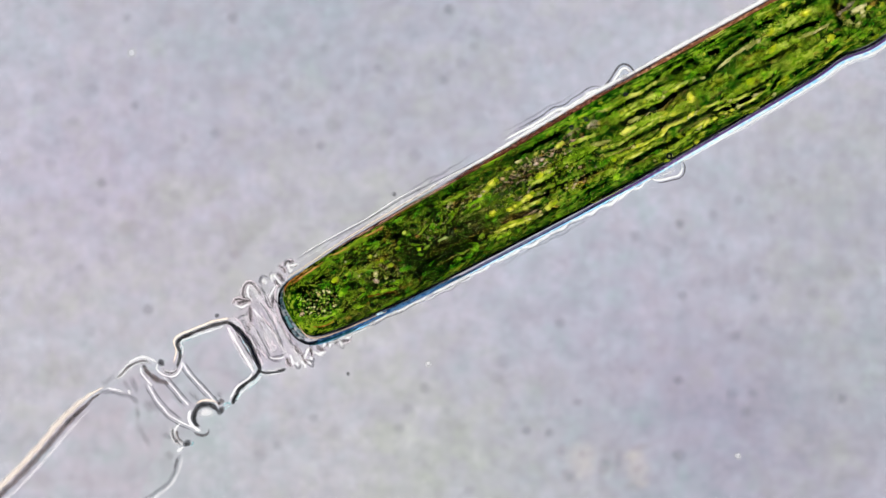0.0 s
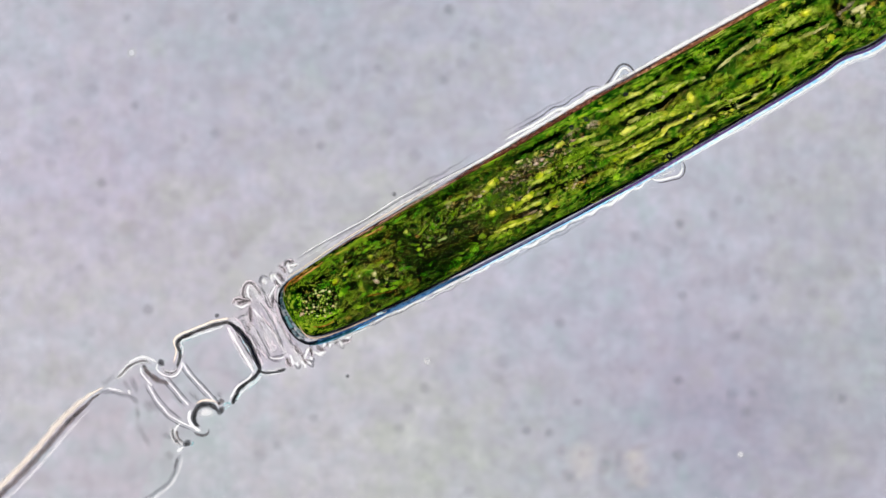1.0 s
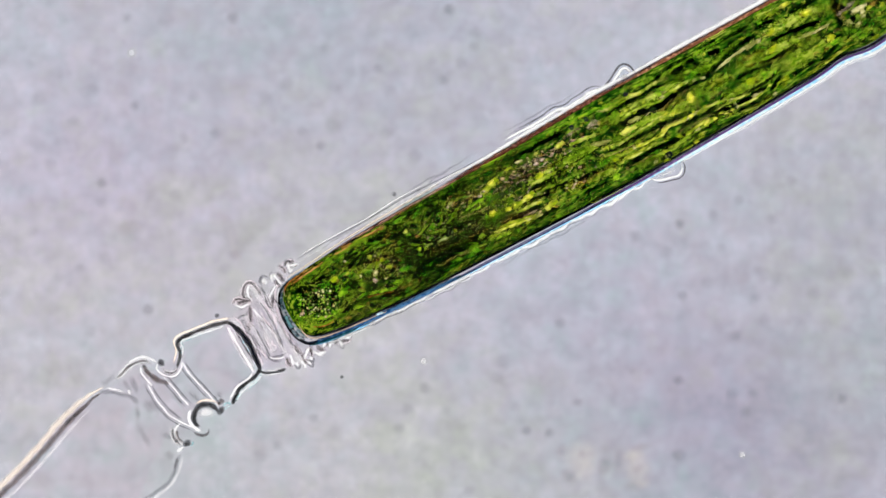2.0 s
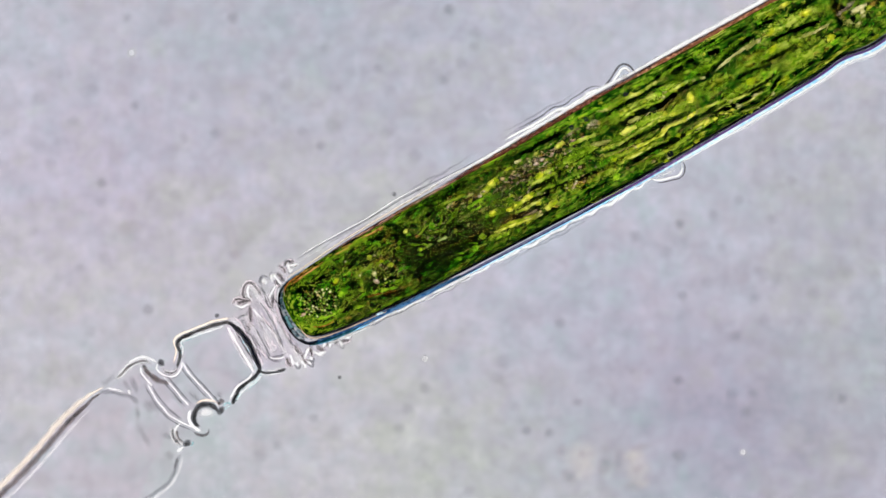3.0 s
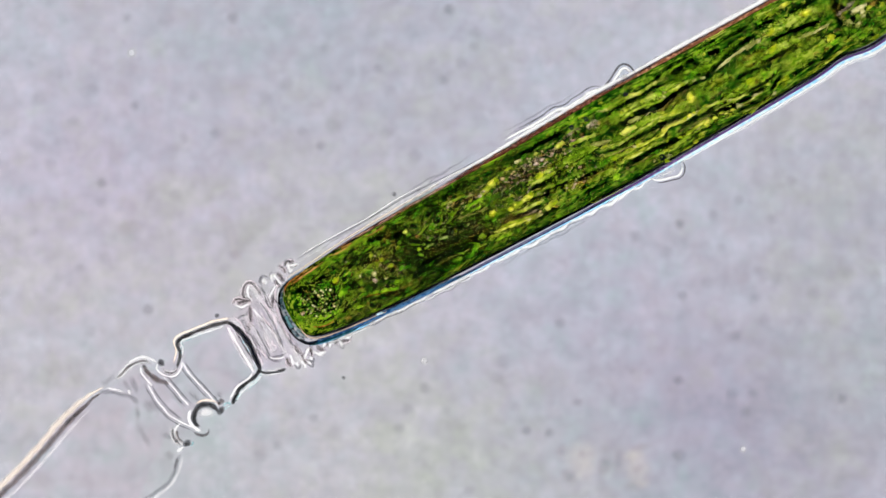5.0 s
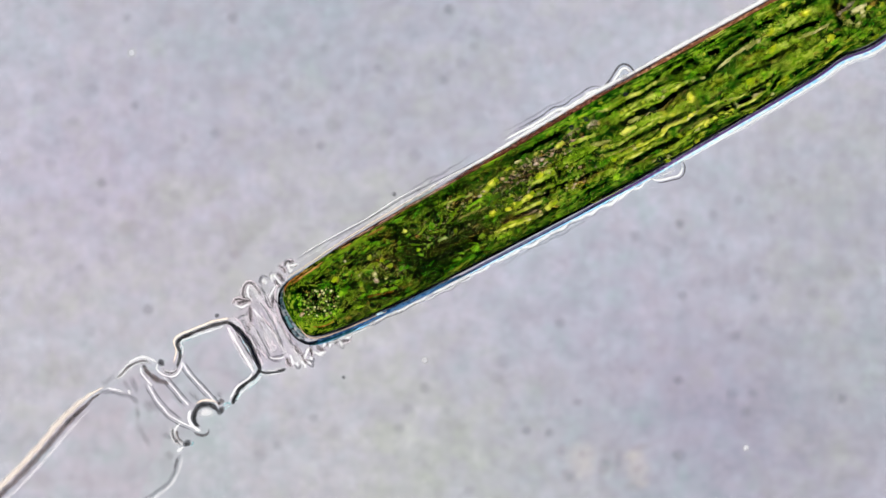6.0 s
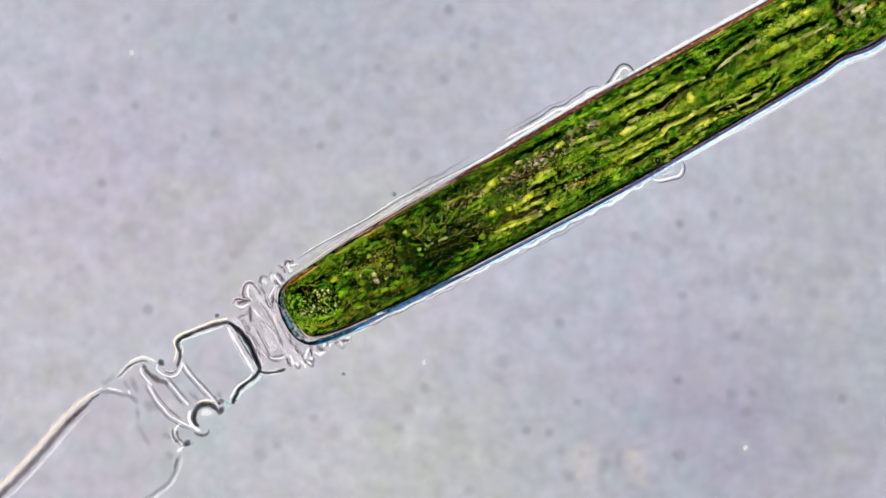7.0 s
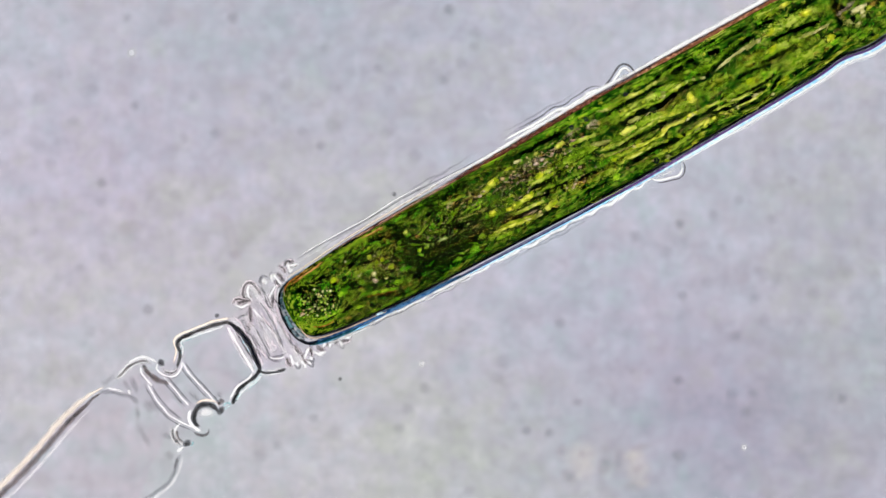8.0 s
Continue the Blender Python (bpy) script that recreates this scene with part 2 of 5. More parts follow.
M_CREAMY = flesh("streak_cream", (0.190, 0.200, 0.040), (0.380, 0.370, 0.120), (0.660, 0.600, 0.300), cover=1.0, rag=1.8, soft=2.8, broken=100, lumpy=140, spread=0.2)
M_SLATE = flesh("streak_slate", (0.100, 0.070, 0.040), (0.270, 0.200, 0.130), (0.540, 0.430, 0.320), cover=0.5, rag=3.0, soft=2.4, broken=130, coarse=90, fine=260, lumpy=180, spread=0.2)
M_PALE = flesh("band_pale", (0.088, 0.168, 0.006), (0.228, 0.342, 0.016), (0.480, 0.555, 0.085), cover=0.85, rag=1.2, soft=2.4, coarse=70, fine=150, stretch=1.6, lo=0.36, hi=0.64, spread=0.12, broken=60)
M_RIDGE = flesh("ridge_yellow", (0.100, 0.190, 0.006), (0.270, 0.350, 0.024), (0.620, 0.620, 0.150), cover=1.0, rag=2.6, soft=2.6, lumpy=120, spread=0.25, broken=60)
M_TAN = flesh("edge_tan", (0.050, 0.036, 0.006), (0.140, 0.105, 0.024), (0.300, 0.230, 0.080), cover=0.38, rag=3.0, soft=2.6, lumpy=150, spread=0.2, broken=75)
M_ROSE = flesh("granule_rose", (0.200, 0.120, 0.060), (0.420, 0.280, 0.180), (0.680, 0.530, 0.410), cover=0.9, rag=1.0, soft=2.8, spread=0.3)
# grains, specks and beads carry a dark refraction outline mixed into the colour
M_GRAIN = flesh("grain_mixed", (0.002, 0.014, 0.001), (0.034, 0.120, 0.004), (0.250, 0.340, 0.020), island=True, spread=1.3, coarse=25, soft=0.9, rag=0.6, cover=0.75, refraction_edge=0.55)
M_GRIT = flesh("grit_brown", (0.060, 0.036, 0.014), (0.290, 0.190, 0.110), (0.600, 0.460, 0.320), island=True, spread=1.5, coarse=25, soft=0.9, rag=0.6, cover=0.6, refraction_edge=0.4)
M_SPECKLE = flesh("speckle_mixed", (0.004, 0.020, 0.002), (0.060, 0.120, 0.008), (0.500, 0.480, 0.090), island=True, spread=1.7, coarse=25, soft=1.0, rag=0.6, cover=0.6, refraction_edge=0.8)
M_BEAD = flesh("bead_bright", (0.040, 0.080, 0.008), (0.250, 0.290, 0.060), (0.680, 0.600, 0.330), spread=1.5, soft=0.5, rag=0.2, lo=0.25, hi=0.90, cover=0.95, refraction_edge=0.9)
M_BEADGREEN = flesh("bead_green", (0.020, 0.080, 0.005), (0.090, 0.220, 0.012), (0.320, 0.440, 0.050), spread=1.5, soft=0.5, rag=0.2, lo=0.25, hi=0.85, cover=0.95, refraction_edge=0.9)
M_BEADTAN = flesh("bead_tan", (0.030, 0.026, 0.005), (0.170, 0.115, 0.030), (0.520, 0.390, 0.170), spread=1.5, soft=0.5, rag=0.2, lo=0.25, hi=0.90, cover=0.95, refraction_edge=1.0)
M_STARCH = flesh("starch_yellow", (0.240, 0.330, 0.006), (0.500, 0.530, 0.020), (0.800, 0.740, 0.090), soft=2.8, cover=1.05, rag=1.2, broken=120, lumpy=130)
M_AMBER = flesh("fleck_amber", (0.060, 0.034, 0.003), (0.180, 0.098, 0.011), (0.380, 0.230, 0.045), coarse=60, soft=2.6, cover=0.8, rag=2.0, lumpy=160)
M_ORANGE = flesh("edge_orange", (0.130, 0.042, 0.004), (0.340, 0.130, 0.020), (0.560, 0.270, 0.080), coarse=60, soft=2.2, cover=0.95, rag=1.4, stretch=3.0)
# coloured rods that paint the lens's colour fringes beside the walls
M_BROWN = flesh("fringe_brown", (0.120, 0.036, 0.022), (0.290, 0.125, 0.085), (0.500, 0.290, 0.225), stretch=3.0, coarse=60, soft=1.6, rag=0.9)
M_BLUE = flesh("fringe_blue", (0.003, 0.028, 0.105), (0.012, 0.075, 0.220), (0.080, 0.200, 0.380), stretch=8.0, soft=1.6, rag=0.8)
M_SALMON = flesh("fringe_salmon", (0.240, 0.085, 0.040), (0.560, 0.260, 0.140), (0.800, 0.500, 0.340), stretch=5.0, coarse=50, soft=1.7, rag=0.9)
M_STEEL = flesh("fringe_steel", (0.170, 0.160, 0.290), (0.400, 0.410, 0.560), (0.640, 0.680, 0.780), stretch=8.0, soft=1.8, rag=0.9)
M_AQUADARK = flesh("wall_seagreen", (0.004, 0.060, 0.090), (0.020, 0.130, 0.170), (0.150, 0.330, 0.380), stretch=6.0, soft=1.8, rag=0.8)
M_CYAN = flesh("fringe_cyan", (0.270, 0.590, 0.900), (0.440, 0.750, 0.960), (0.740, 0.900, 0.970), stretch=8.0, soft=2.0, cover=1.15, rag=0.3)
M_AQUA = flesh("fringe_aqua", (0.160, 0.480, 0.520), (0.360, 0.720, 0.760), (0.660, 0.850, 0.880), stretch=3.0, soft=2.4, rag=0.8, cover=0.34)
M_LILAC = flesh("fringe_lilac", (0.120, 0.050, 0.220), (0.340, 0.210, 0.470), (0.580, 0.480, 0.720), stretch=8.0, soft=2.0, rag=0.8)
M_TEAL = flesh("wall_teal", (0.030, 0.085, 0.110), (0.150, 0.230, 0.270), (0.480, 0.490, 0.530), stretch=2.5, coarse=110, soft=1.8, rag=1.4, cover=0.9)
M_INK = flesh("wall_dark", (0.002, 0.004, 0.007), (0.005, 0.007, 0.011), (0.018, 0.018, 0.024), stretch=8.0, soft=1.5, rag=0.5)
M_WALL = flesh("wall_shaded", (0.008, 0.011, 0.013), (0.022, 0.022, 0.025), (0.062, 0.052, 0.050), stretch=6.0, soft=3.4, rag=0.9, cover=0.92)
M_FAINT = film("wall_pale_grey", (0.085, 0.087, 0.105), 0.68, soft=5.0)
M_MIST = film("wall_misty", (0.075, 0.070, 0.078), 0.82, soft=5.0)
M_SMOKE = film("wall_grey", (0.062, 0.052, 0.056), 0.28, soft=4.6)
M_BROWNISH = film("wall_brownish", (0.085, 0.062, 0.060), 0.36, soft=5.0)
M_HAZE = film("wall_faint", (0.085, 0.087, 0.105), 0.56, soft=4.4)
# pale films that paint the bright refraction lines and halos beside clear walls
M_WHITE = film("refraction_white", (0.91, 0.92, 0.93), 0.12)
M_FOLD = film("refraction_fold", (0.90, 0.90, 0.92), 0.24, soft=4.4)
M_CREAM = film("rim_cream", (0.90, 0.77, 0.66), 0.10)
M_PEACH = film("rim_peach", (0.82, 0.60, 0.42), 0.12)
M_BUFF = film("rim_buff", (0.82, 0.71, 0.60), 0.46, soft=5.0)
M_HALO = film("painted_halo", (0.88, 0.88, 0.89), 0.55)
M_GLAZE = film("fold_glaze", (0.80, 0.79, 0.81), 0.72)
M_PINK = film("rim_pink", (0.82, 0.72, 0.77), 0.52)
M_VEIL = film("veil", (0.52, 0.49, 0.53), 1.0, (0.998, 0.980, 0.992))
M_MOTE = spot("mote_grey", (0.07, 0.07, 0.08), 0.40)
M_SPECK = spot("speck_grey", (0.10, 0.10, 0.12), 0.15)
M_SPECKSOFT = spot("speck_soft", (0.10, 0.10, 0.12), 0.085)
M_SPECKFAINT = spot("speck_faint", (0.10, 0.10, 0.12), 0.06)
M_CREAMSPOT = spot("smudge_cream", (0.66, 0.60, 0.55), 0.15)
M_GREYSPOT = spot("smudge_grey", (0.18, 0.15, 0.15), 0.11)
M_SMUDGE = spot("smudge_brown", (0.20, 0.15, 0.13), 0.08)
M_DROP = spot("droplet_white", (0.72, 0.72, 0.73), 0.45)
M_CLEARSPOT = spot("droplet_faint", (0.66, 0.68, 0.70), 0.30)
M_PARTICLE = spot("particle_dark", (0.04, 0.04, 0.05), 0.46)


# ---- mesh tools ----
def part(name, bm, material, parent=None, label="", smooth=True):
    me = bpy.data.meshes.new(name)
    bm.to_mesh(me)
    bm.free()
    me.materials.append(material)
    if smooth:
        me.shade_smooth()
    ob = new(name, me)
    if "thickness" not in me.attributes:
        me.attributes.new("thickness", "FLOAT", "POINT").data.foreach_set("value", [1.0] * len(me.vertices))
    if parent:
        ob.parent = parent
        if parent.type == "EMPTY":
            ob.matrix_parent_inverse = Matrix.Translation(parent.location).inverted()
    if label:
        tagged(ob, label)
    return ob


def curve_through(points, step=3.0):
    """Even steps along a smooth curve through the given points (tuples of any length)."""
    p = [np.array(q, float) for q in points]
    p = [2 * p[0] - p[1], *p, 2 * p[-1] - p[-2]]
    res = []
    for a, b, c, d in zip(p, p[1:], p[2:], p[3:]):
        n = max(2, int(np.linalg.norm((c - b)[:2]) / step))
        for i in range(n):
            u = i / n
            res.append(0.5 * (2 * b + (c - a) * u + (2 * a - 5 * b + 4 * c - d) * u * u + (3 * b - a - 3 * c + d) * u ** 3))
    res.append(p[-2])
    return res


def sweep(bm, path, ups, wide, tall, sides=12, run=4.0):
    """A rod of elliptic section along a path; wide and tall are half-widths, one a station."""
    rings = []
    thick = bm.verts.layers.float.new("thickness")
    n = max(1, len(path) - 1)
    for i, p in enumerate(path):
        d = (path[min(i + 1, len(path) - 1)] - path[max(i - 1, 0)]).normalized()
        side = d.cross(ups[i]).normalized()
        up = side.cross(d)
        rings.append([bm.verts.new(p + side * (wide[i] * math.cos(a)) + up * (tall[i] * math.sin(a)))
                      for a in (2 * math.pi * k / sides for k in range(sides))])
        for k, v in enumerate(rings[-1]):
            v[thick] = abs(math.sin(2 * math.pi * k / sides)) * math.sin(math.pi / 2 * min(1.0, run * min(i, n - i) / n))
    for r, q in zip(rings, rings[1:]):
        for k in range(sides):
            bm.faces.new((r[k], r[(k + 1) % sides], q[(k + 1) % sides], q[k]))
    bm.faces.new(rings[0])
    bm.faces.new(rings[-1][::-1])
    bmesh.ops.recalc_face_normals(bm, faces=bm.faces)
    return bm


def rod(points, wide, tall=None, z=AXIS, ends=0.35, wobble=0.0, step=3.0, uneven=0.06, run=0.0):
    """A rod lying level, through sheet points (x, y) or (x, y, z in millimetres), thinning to its ends."""
    rnd = random.Random(int(sum(p[0] * 3 + p[1] for p in points)))
    ph = rnd.uniform(0, 9)
    c = curve_through(points, step)
    n = len(c) - 1
    path, w, h = [], [], []
    for i, p in enumerate(c):
        k = min(1.0, ends + (1 - ends) * min(i, n - i) / max(1, n) * 5)
        k *= 1 + uneven * math.sin(i * 0.31 + ph) + uneven * math.sin(i * 0.83 + ph)
        q = at(p[0] + wobble * math.sin(i * 0.63 + ph), p[1] + wobble * math.sin(i * 0.71 + 2 * ph), p[2] / 1000 if len(p) > 2 else z)
        path.append(q)
        w.append(wide * k / 1000)
        h.append((tall or wide) * k / 1000)
    return sweep(bmesh.new(), path, [Vector((0, 0, 1))] * len(path), w, h, 12, run or max(8.0, n / 3))


def pairs(text):
    return [tuple(float(v) for v in p.split(",")) for p in text.split()]


# ---- the setting ----
def disc(radius, z, n=96):
    bm = bmesh.new()
    bmesh.ops.create_circle(bm, cap_ends=True, radius=radius, segments=n, matrix=Matrix.Translation((0, 0, z)))
    return bm


def build_setting():
    lamp = part("backdrop_lamp", disc(1.60, -3.0), lamp_material(), smooth=False)
    tagged(lamp, "round evenly glowing condenser lamp below the slide", "lamp", kind="structure")
    # unseen tube, added so that bent rays and the fill meet black below
    bm = bmesh.new()
    a = []
    for k in range(96):
        u = 2 * math.pi * k / 96
        a.append([bm.verts.new((r * math.cos(u), r * math.sin(u), z)) for r, z in ((1.62, -0.13), (1.62, -3.05), (1.72, -3.05), (1.72, -0.13))])
    for k in range(96):
        p, q = a[k], a[(k + 1) % 96]
        for j in range(4):
            bm.faces.new((p[j], q[j], q[(j + 1) % 4], p[(j + 1) % 4]))
    bmesh.ops.recalc_face_normals(bm, faces=bm.faces)
    tagged(part("wall_light_shield", bm, plain("black_metal", (0.012, 0.012, 0.012), 0.6)), "unseen matt black tube added to block the fill light below the slide", "lamp housing", kind="structure")
    bm = bmesh.new()
    ring = []
    for k in range(96):
        u = 2 * math.pi * k / 96
        ring.append([bm.verts.new((r * math.cos(u), r * math.sin(u), z)) for r, z in ((1.725, -0.124), (1.725, -0.45), (6.0, -0.45), (6.0, -0.124))])
    for k in range(96):
        p, q = ring[k], ring[(k + 1) % 96]
        for j in range(4):
            bm.faces.new((p[j], q[j], q[(j + 1) % 4], p[(j + 1) % 4]))
    bmesh.ops.recalc_face_normals(bm, faces=bm.faces)
    tagged(part("floor_stage", bm, plain("stage_black", (0.02, 0.02, 0.021), 0.5), smooth=False), "matt black stage plate with a round opening", "stage", kind="structure")
    bm = bmesh.new()
    bmesh.ops.create_cube(bm, size=1, matrix=Matrix.Translation((0, 0, -0.06)) @ Matrix.Diagonal((4.4, 3.8, 0.12, 1)))
    bmesh.ops.bevel(bm, geom=bm.edges[:], offset=0.01, segments=2, affect="EDGES")
    tagged(part("floor_slide", bm, slide_material(), smooth=False), "clear glass slide with faint greyish lilac residue", "glass slide", kind="structure")


build_setting()

# ---- the alga: its axis and outline ----
START, ALONG, ACROSS = np.array([515.0, 557.0]), np.array([0.87235, -0.48887]), np.array([-0.48887, -0.87235])
STEPS = [-16, -13, -8, 2, 15, 57, 111, 192, 308, 449, 655, 883, 1023, 1073, 1124, 1200, 1500]
UPPER = [5, 33, 46, 52, 56, 63, 66, 67, 69, 69, 74, 72, 71, 66, 72, 71, 71]
LOWER = [-15, -34, -45, -56, -61, -67, -73, -79, -84, -88, -93, -89, -86, -79, -90, -82, -82]


def edge(s, top):
    if s < 20:
        return float(np.interp(s, STEPS, UPPER if top else LOWER))
    near = [s + d * min(1.0, (s - 20) / 60) for d in (-18, -12, -6, 0, 6, 12, 18)]
    return float(np.mean(np.interp(near, STEPS, UPPER if top else LOWER)))


def sheet(s, q):
    return START + ALONG * s + ACROSS * q


def span(x, y):
    v = np.array([x, y]) - START
    return float(v @ ALONG), float(v @ ACROSS)


def skin(s, v, lift=0.0, inset=4.5):
    """A point on the living cell's upper surface: s along it, v from -1 to 1 across; and the normal there."""
    a, b = edge(s, False), edge(s, True)
    c, r = (a + b) / 2, (b - a) / 2 - inset
    h = math.sqrt(max(0.0, 1 - v * v))
    x, y = sheet(s, c + v * (r + lift))
    z = AXIS + h * (r + lift) / 1000 * 0.94
    up = Vector((ACROSS[0] * v, -ACROSS[1] * v, h))
    return at(x, y, z), up


def tube(s0, s1, inset, squash=0.94, step=6.0, sides=40, nose=True):
    bm = bmesh.new()
    ss = list(np.arange(s0, s1, step)) + [s1]
    if nose:
        ss = sorted(set(ss + [s0 + 0.3, s0 + 1, s0 + 2, s0 + 3.5, s0 + 5, s0 + 8, s0 + 11, s0 + 14]))
    rings = []
    for s in ss:
        a, b = edge(s, False), edge(s, True)
        c, r = (a + b) / 2, (b - a) / 2 - inset
        if nose:
            r = (r - 2 * math.exp(-(s - s0) / 70)) * max(0.05, 1 - max(0.0, 1 - (s - s0) / 34) ** 3) ** 0.33
        ring = []
        for k in range(sides):
            u = 2 * math.pi * k / sides
            x, y = sheet(s, c + r * math.cos(u))
            ring.append(bm.verts.new(at(x, y, AXIS + r * squash * math.sin(u) / 1000)))
        rings.append(ring)
    for r, q in zip(rings, rings[1:]):
        for k in range(sides):
            bm.faces.new((r[k], r[(k + 1) % sides], q[(k + 1) % sides], q[k]))
    bm.faces.new(rings[0])
    bm.faces.new(rings[-1])
    bmesh.ops.recalc_face_normals(bm, faces=bm.faces)
    return bm


def along(s0, s1, off, top, step=5.0, waves=()):
    """Sheet points beside the outline, off millimetres outside it."""
    res = []
    for s in np.arange(s0, s1 + 0.1, step):
        o = off + sum(a * math.sin(2 * math.pi * s / l + p) for a, l, p in waves)
        q = edge(s, top)
        res.append(tuple(sheet(s, q + o if top else q - o)))
    return res


alga = new("alga_filament")
alga.location = at(900, 345, 0.0)
alga.empty_display_size = 0.1
tagged(alga, "green thread of alga with torn clear empty cells", "alga")

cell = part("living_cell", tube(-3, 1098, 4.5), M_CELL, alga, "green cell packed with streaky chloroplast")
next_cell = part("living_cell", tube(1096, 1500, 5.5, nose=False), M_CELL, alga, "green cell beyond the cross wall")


def ribbon(points, wide, material, tall=3.0, name="chloroplast_ribbon", parent=None, wobble=2.0, lift=0.0, label=""):
    """A flat strand lying on the cell's surface, through sheet points."""
    rnd = random.Random(int(sum(p[0] * 7 + p[1] * 3 for p in points)))
    ph = [rnd.uniform(0, 7) for _ in range(4)]
    c = curve_through([span(*p) for p in points], 3.5)
    n = len(c) - 1
    path, ups, w, h = [], [], [], []
    for i, (s, q) in enumerate(c):
        a, b = edge(s, False), edge(s, True)
        v = (q + wobble * math.sin(s * 0.045 + ph[0]) + 0.3 * wobble * math.sin(s * 0.19 + ph[1]) - (a + b) / 2) / ((b - a) / 2 - 4.5 + lift)
        p, up = skin(s, max(-0.985, min(0.985, v)), lift)
        e = min(i, n - i) / max(1, n)
        k = min(1.0, 0.4 + 4.5 * e) * (1 + 0.22 * math.sin(s * 0.17 + ph[2]) + 0.22 * math.sin(s * 0.43 + ph[3]))
        path.append(p)
        ups.append(up)
        w.append(1.5 * wide * k / 1000)
        h.append(tall * min(1.0, 0.3 + 4 * e) / 1000)
    return part(name, sweep(bmesh.new(), path, ups, w, h), material, parent or cell, label)


TREMBLE = []


def ball(radius, stretch=1.0, cuts=2):
    bm = bmesh.new()
    bmesh.ops.create_icosphere(bm, subdivisions=cuts, radius=radius, matrix=Matrix.Diagonal((stretch, 1, 0.8, 1)))
    return bm


def grains(count, seed, size, material, where, name="chloroplast_grain", parent=None, lift=0.8):
    """Small lumps all over the surface, too many to count, in one mesh."""
    rnd = random.Random(seed)
    src = ball(1.0, 1.0, 1)
    src.verts.ensure_lookup_table()
    base = [v.co.copy() for v in src.verts]
    tris = [[v.index for v in f.verts] for f in src.faces]
    src.free()
    verts, faces = [], []
    while count:
        s, v = where(rnd)
        p, up = skin(s, v, lift)
        r = rnd.uniform(*size) / 1000
        rot = up.to_track_quat("Z", "Y").to_matrix() @ Matrix.Rotation(TURN + rnd.uniform(-0.5, 0.5), 3, "Z")
        sc = Vector((r * rnd.uniform(1.0, 2.2), r, r * 0.7))
        o = len(verts)
        verts += [p + rot @ Vector((c.x * sc.x, c.y * sc.y, c.z * sc.z)) for c in base]
        faces += [[o + i for i in t] for t in tris]
        count -= 1
    me = bpy.data.meshes.new(name)
    me.from_pydata(verts, [], faces)
    me.attributes.new("thickness", "FLOAT", "POINT").data.foreach_set("value", [max(0.0, c.z) for _ in range(len(verts) // len(base)) for c in base])
    me.materials.append(material)
    me.shade_smooth()
    ob = new(name, me)
    ob.parent = parent or cell
    return tagged(ob, "tiny green and yellow grains", kind="stuff")


def lay(material, lift, tall, items, wobble=1.0, label="", parent=None):
    """Strands of one kind: each a line of sheet points and a half-width."""
    swell = {M_FURROW: 1.05, M_BED: 0.88}.get(material, 1.0)
    for text, w in items:
        ob = ribbon(pairs(text), w * swell, material, tall, wobble=wobble, lift=lift, label=label, parent=parent)
        if len(pairs(text)) < 4 and not parent:
            TREMBLE.append(ob)


def lump(x, y, long, wide, turn, material, lift, parent=None, name="chloroplast_lump", label=""):
    """A soft rounded lump lying on the cell's surface; turn in degrees from the cell's direction."""
    s, q = span(x, y)
    a, b = edge(s, False), edge(s, True)
    p, up = skin(s, max(-0.97, min(0.97, (q - (a + b) / 2) / ((b - a) / 2 - 4.5 + lift))), lift)
    bm = ball(1.0, 1.0, 2)
    thick = bm.verts.layers.float.new("thickness")
    wave = noise.noise(Vector((x * 0.3, y * 0.3, 0)))
    for v in bm.verts:
        v[thick] = max(0.0, v.co.z / 0.8)
        k = 1 + 0.35 * noise.noise(v.co * 1.3 + Vector((x, y, wave)))
        v.co.x *= k
        v.co.y *= k
    rot = Matrix.Rotation(TURN + radians(turn), 4, "Z")
    bmesh.ops.transform(bm, verts=bm.verts, matrix=Matrix.Translation(p) @ rot @ Matrix.Diagonal((1.5 * long / 1000, 1.5 * wide / 1000, 0.003, 1)))
    ob = part(name, bm, material, parent or cell, label)
    if not parent:
        TREMBLE.append(ob)
    return ob


def beads_along(rnd, text, chance, materials, size, lift):
    """A loose row of soft lumps along a line of sheet points."""
    line = curve_through(pairs(text), 7.0)
    for x, y in line:
        if rnd.random() < chance:
            k = rnd.uniform(0.7, 1.3)
            lump(x + rnd.gauss(0, 1.5), y + rnd.gauss(0, 1.5), size * 1.5 * k, size * k, rnd.uniform(-15, 15), rnd.choice(materials), lift)


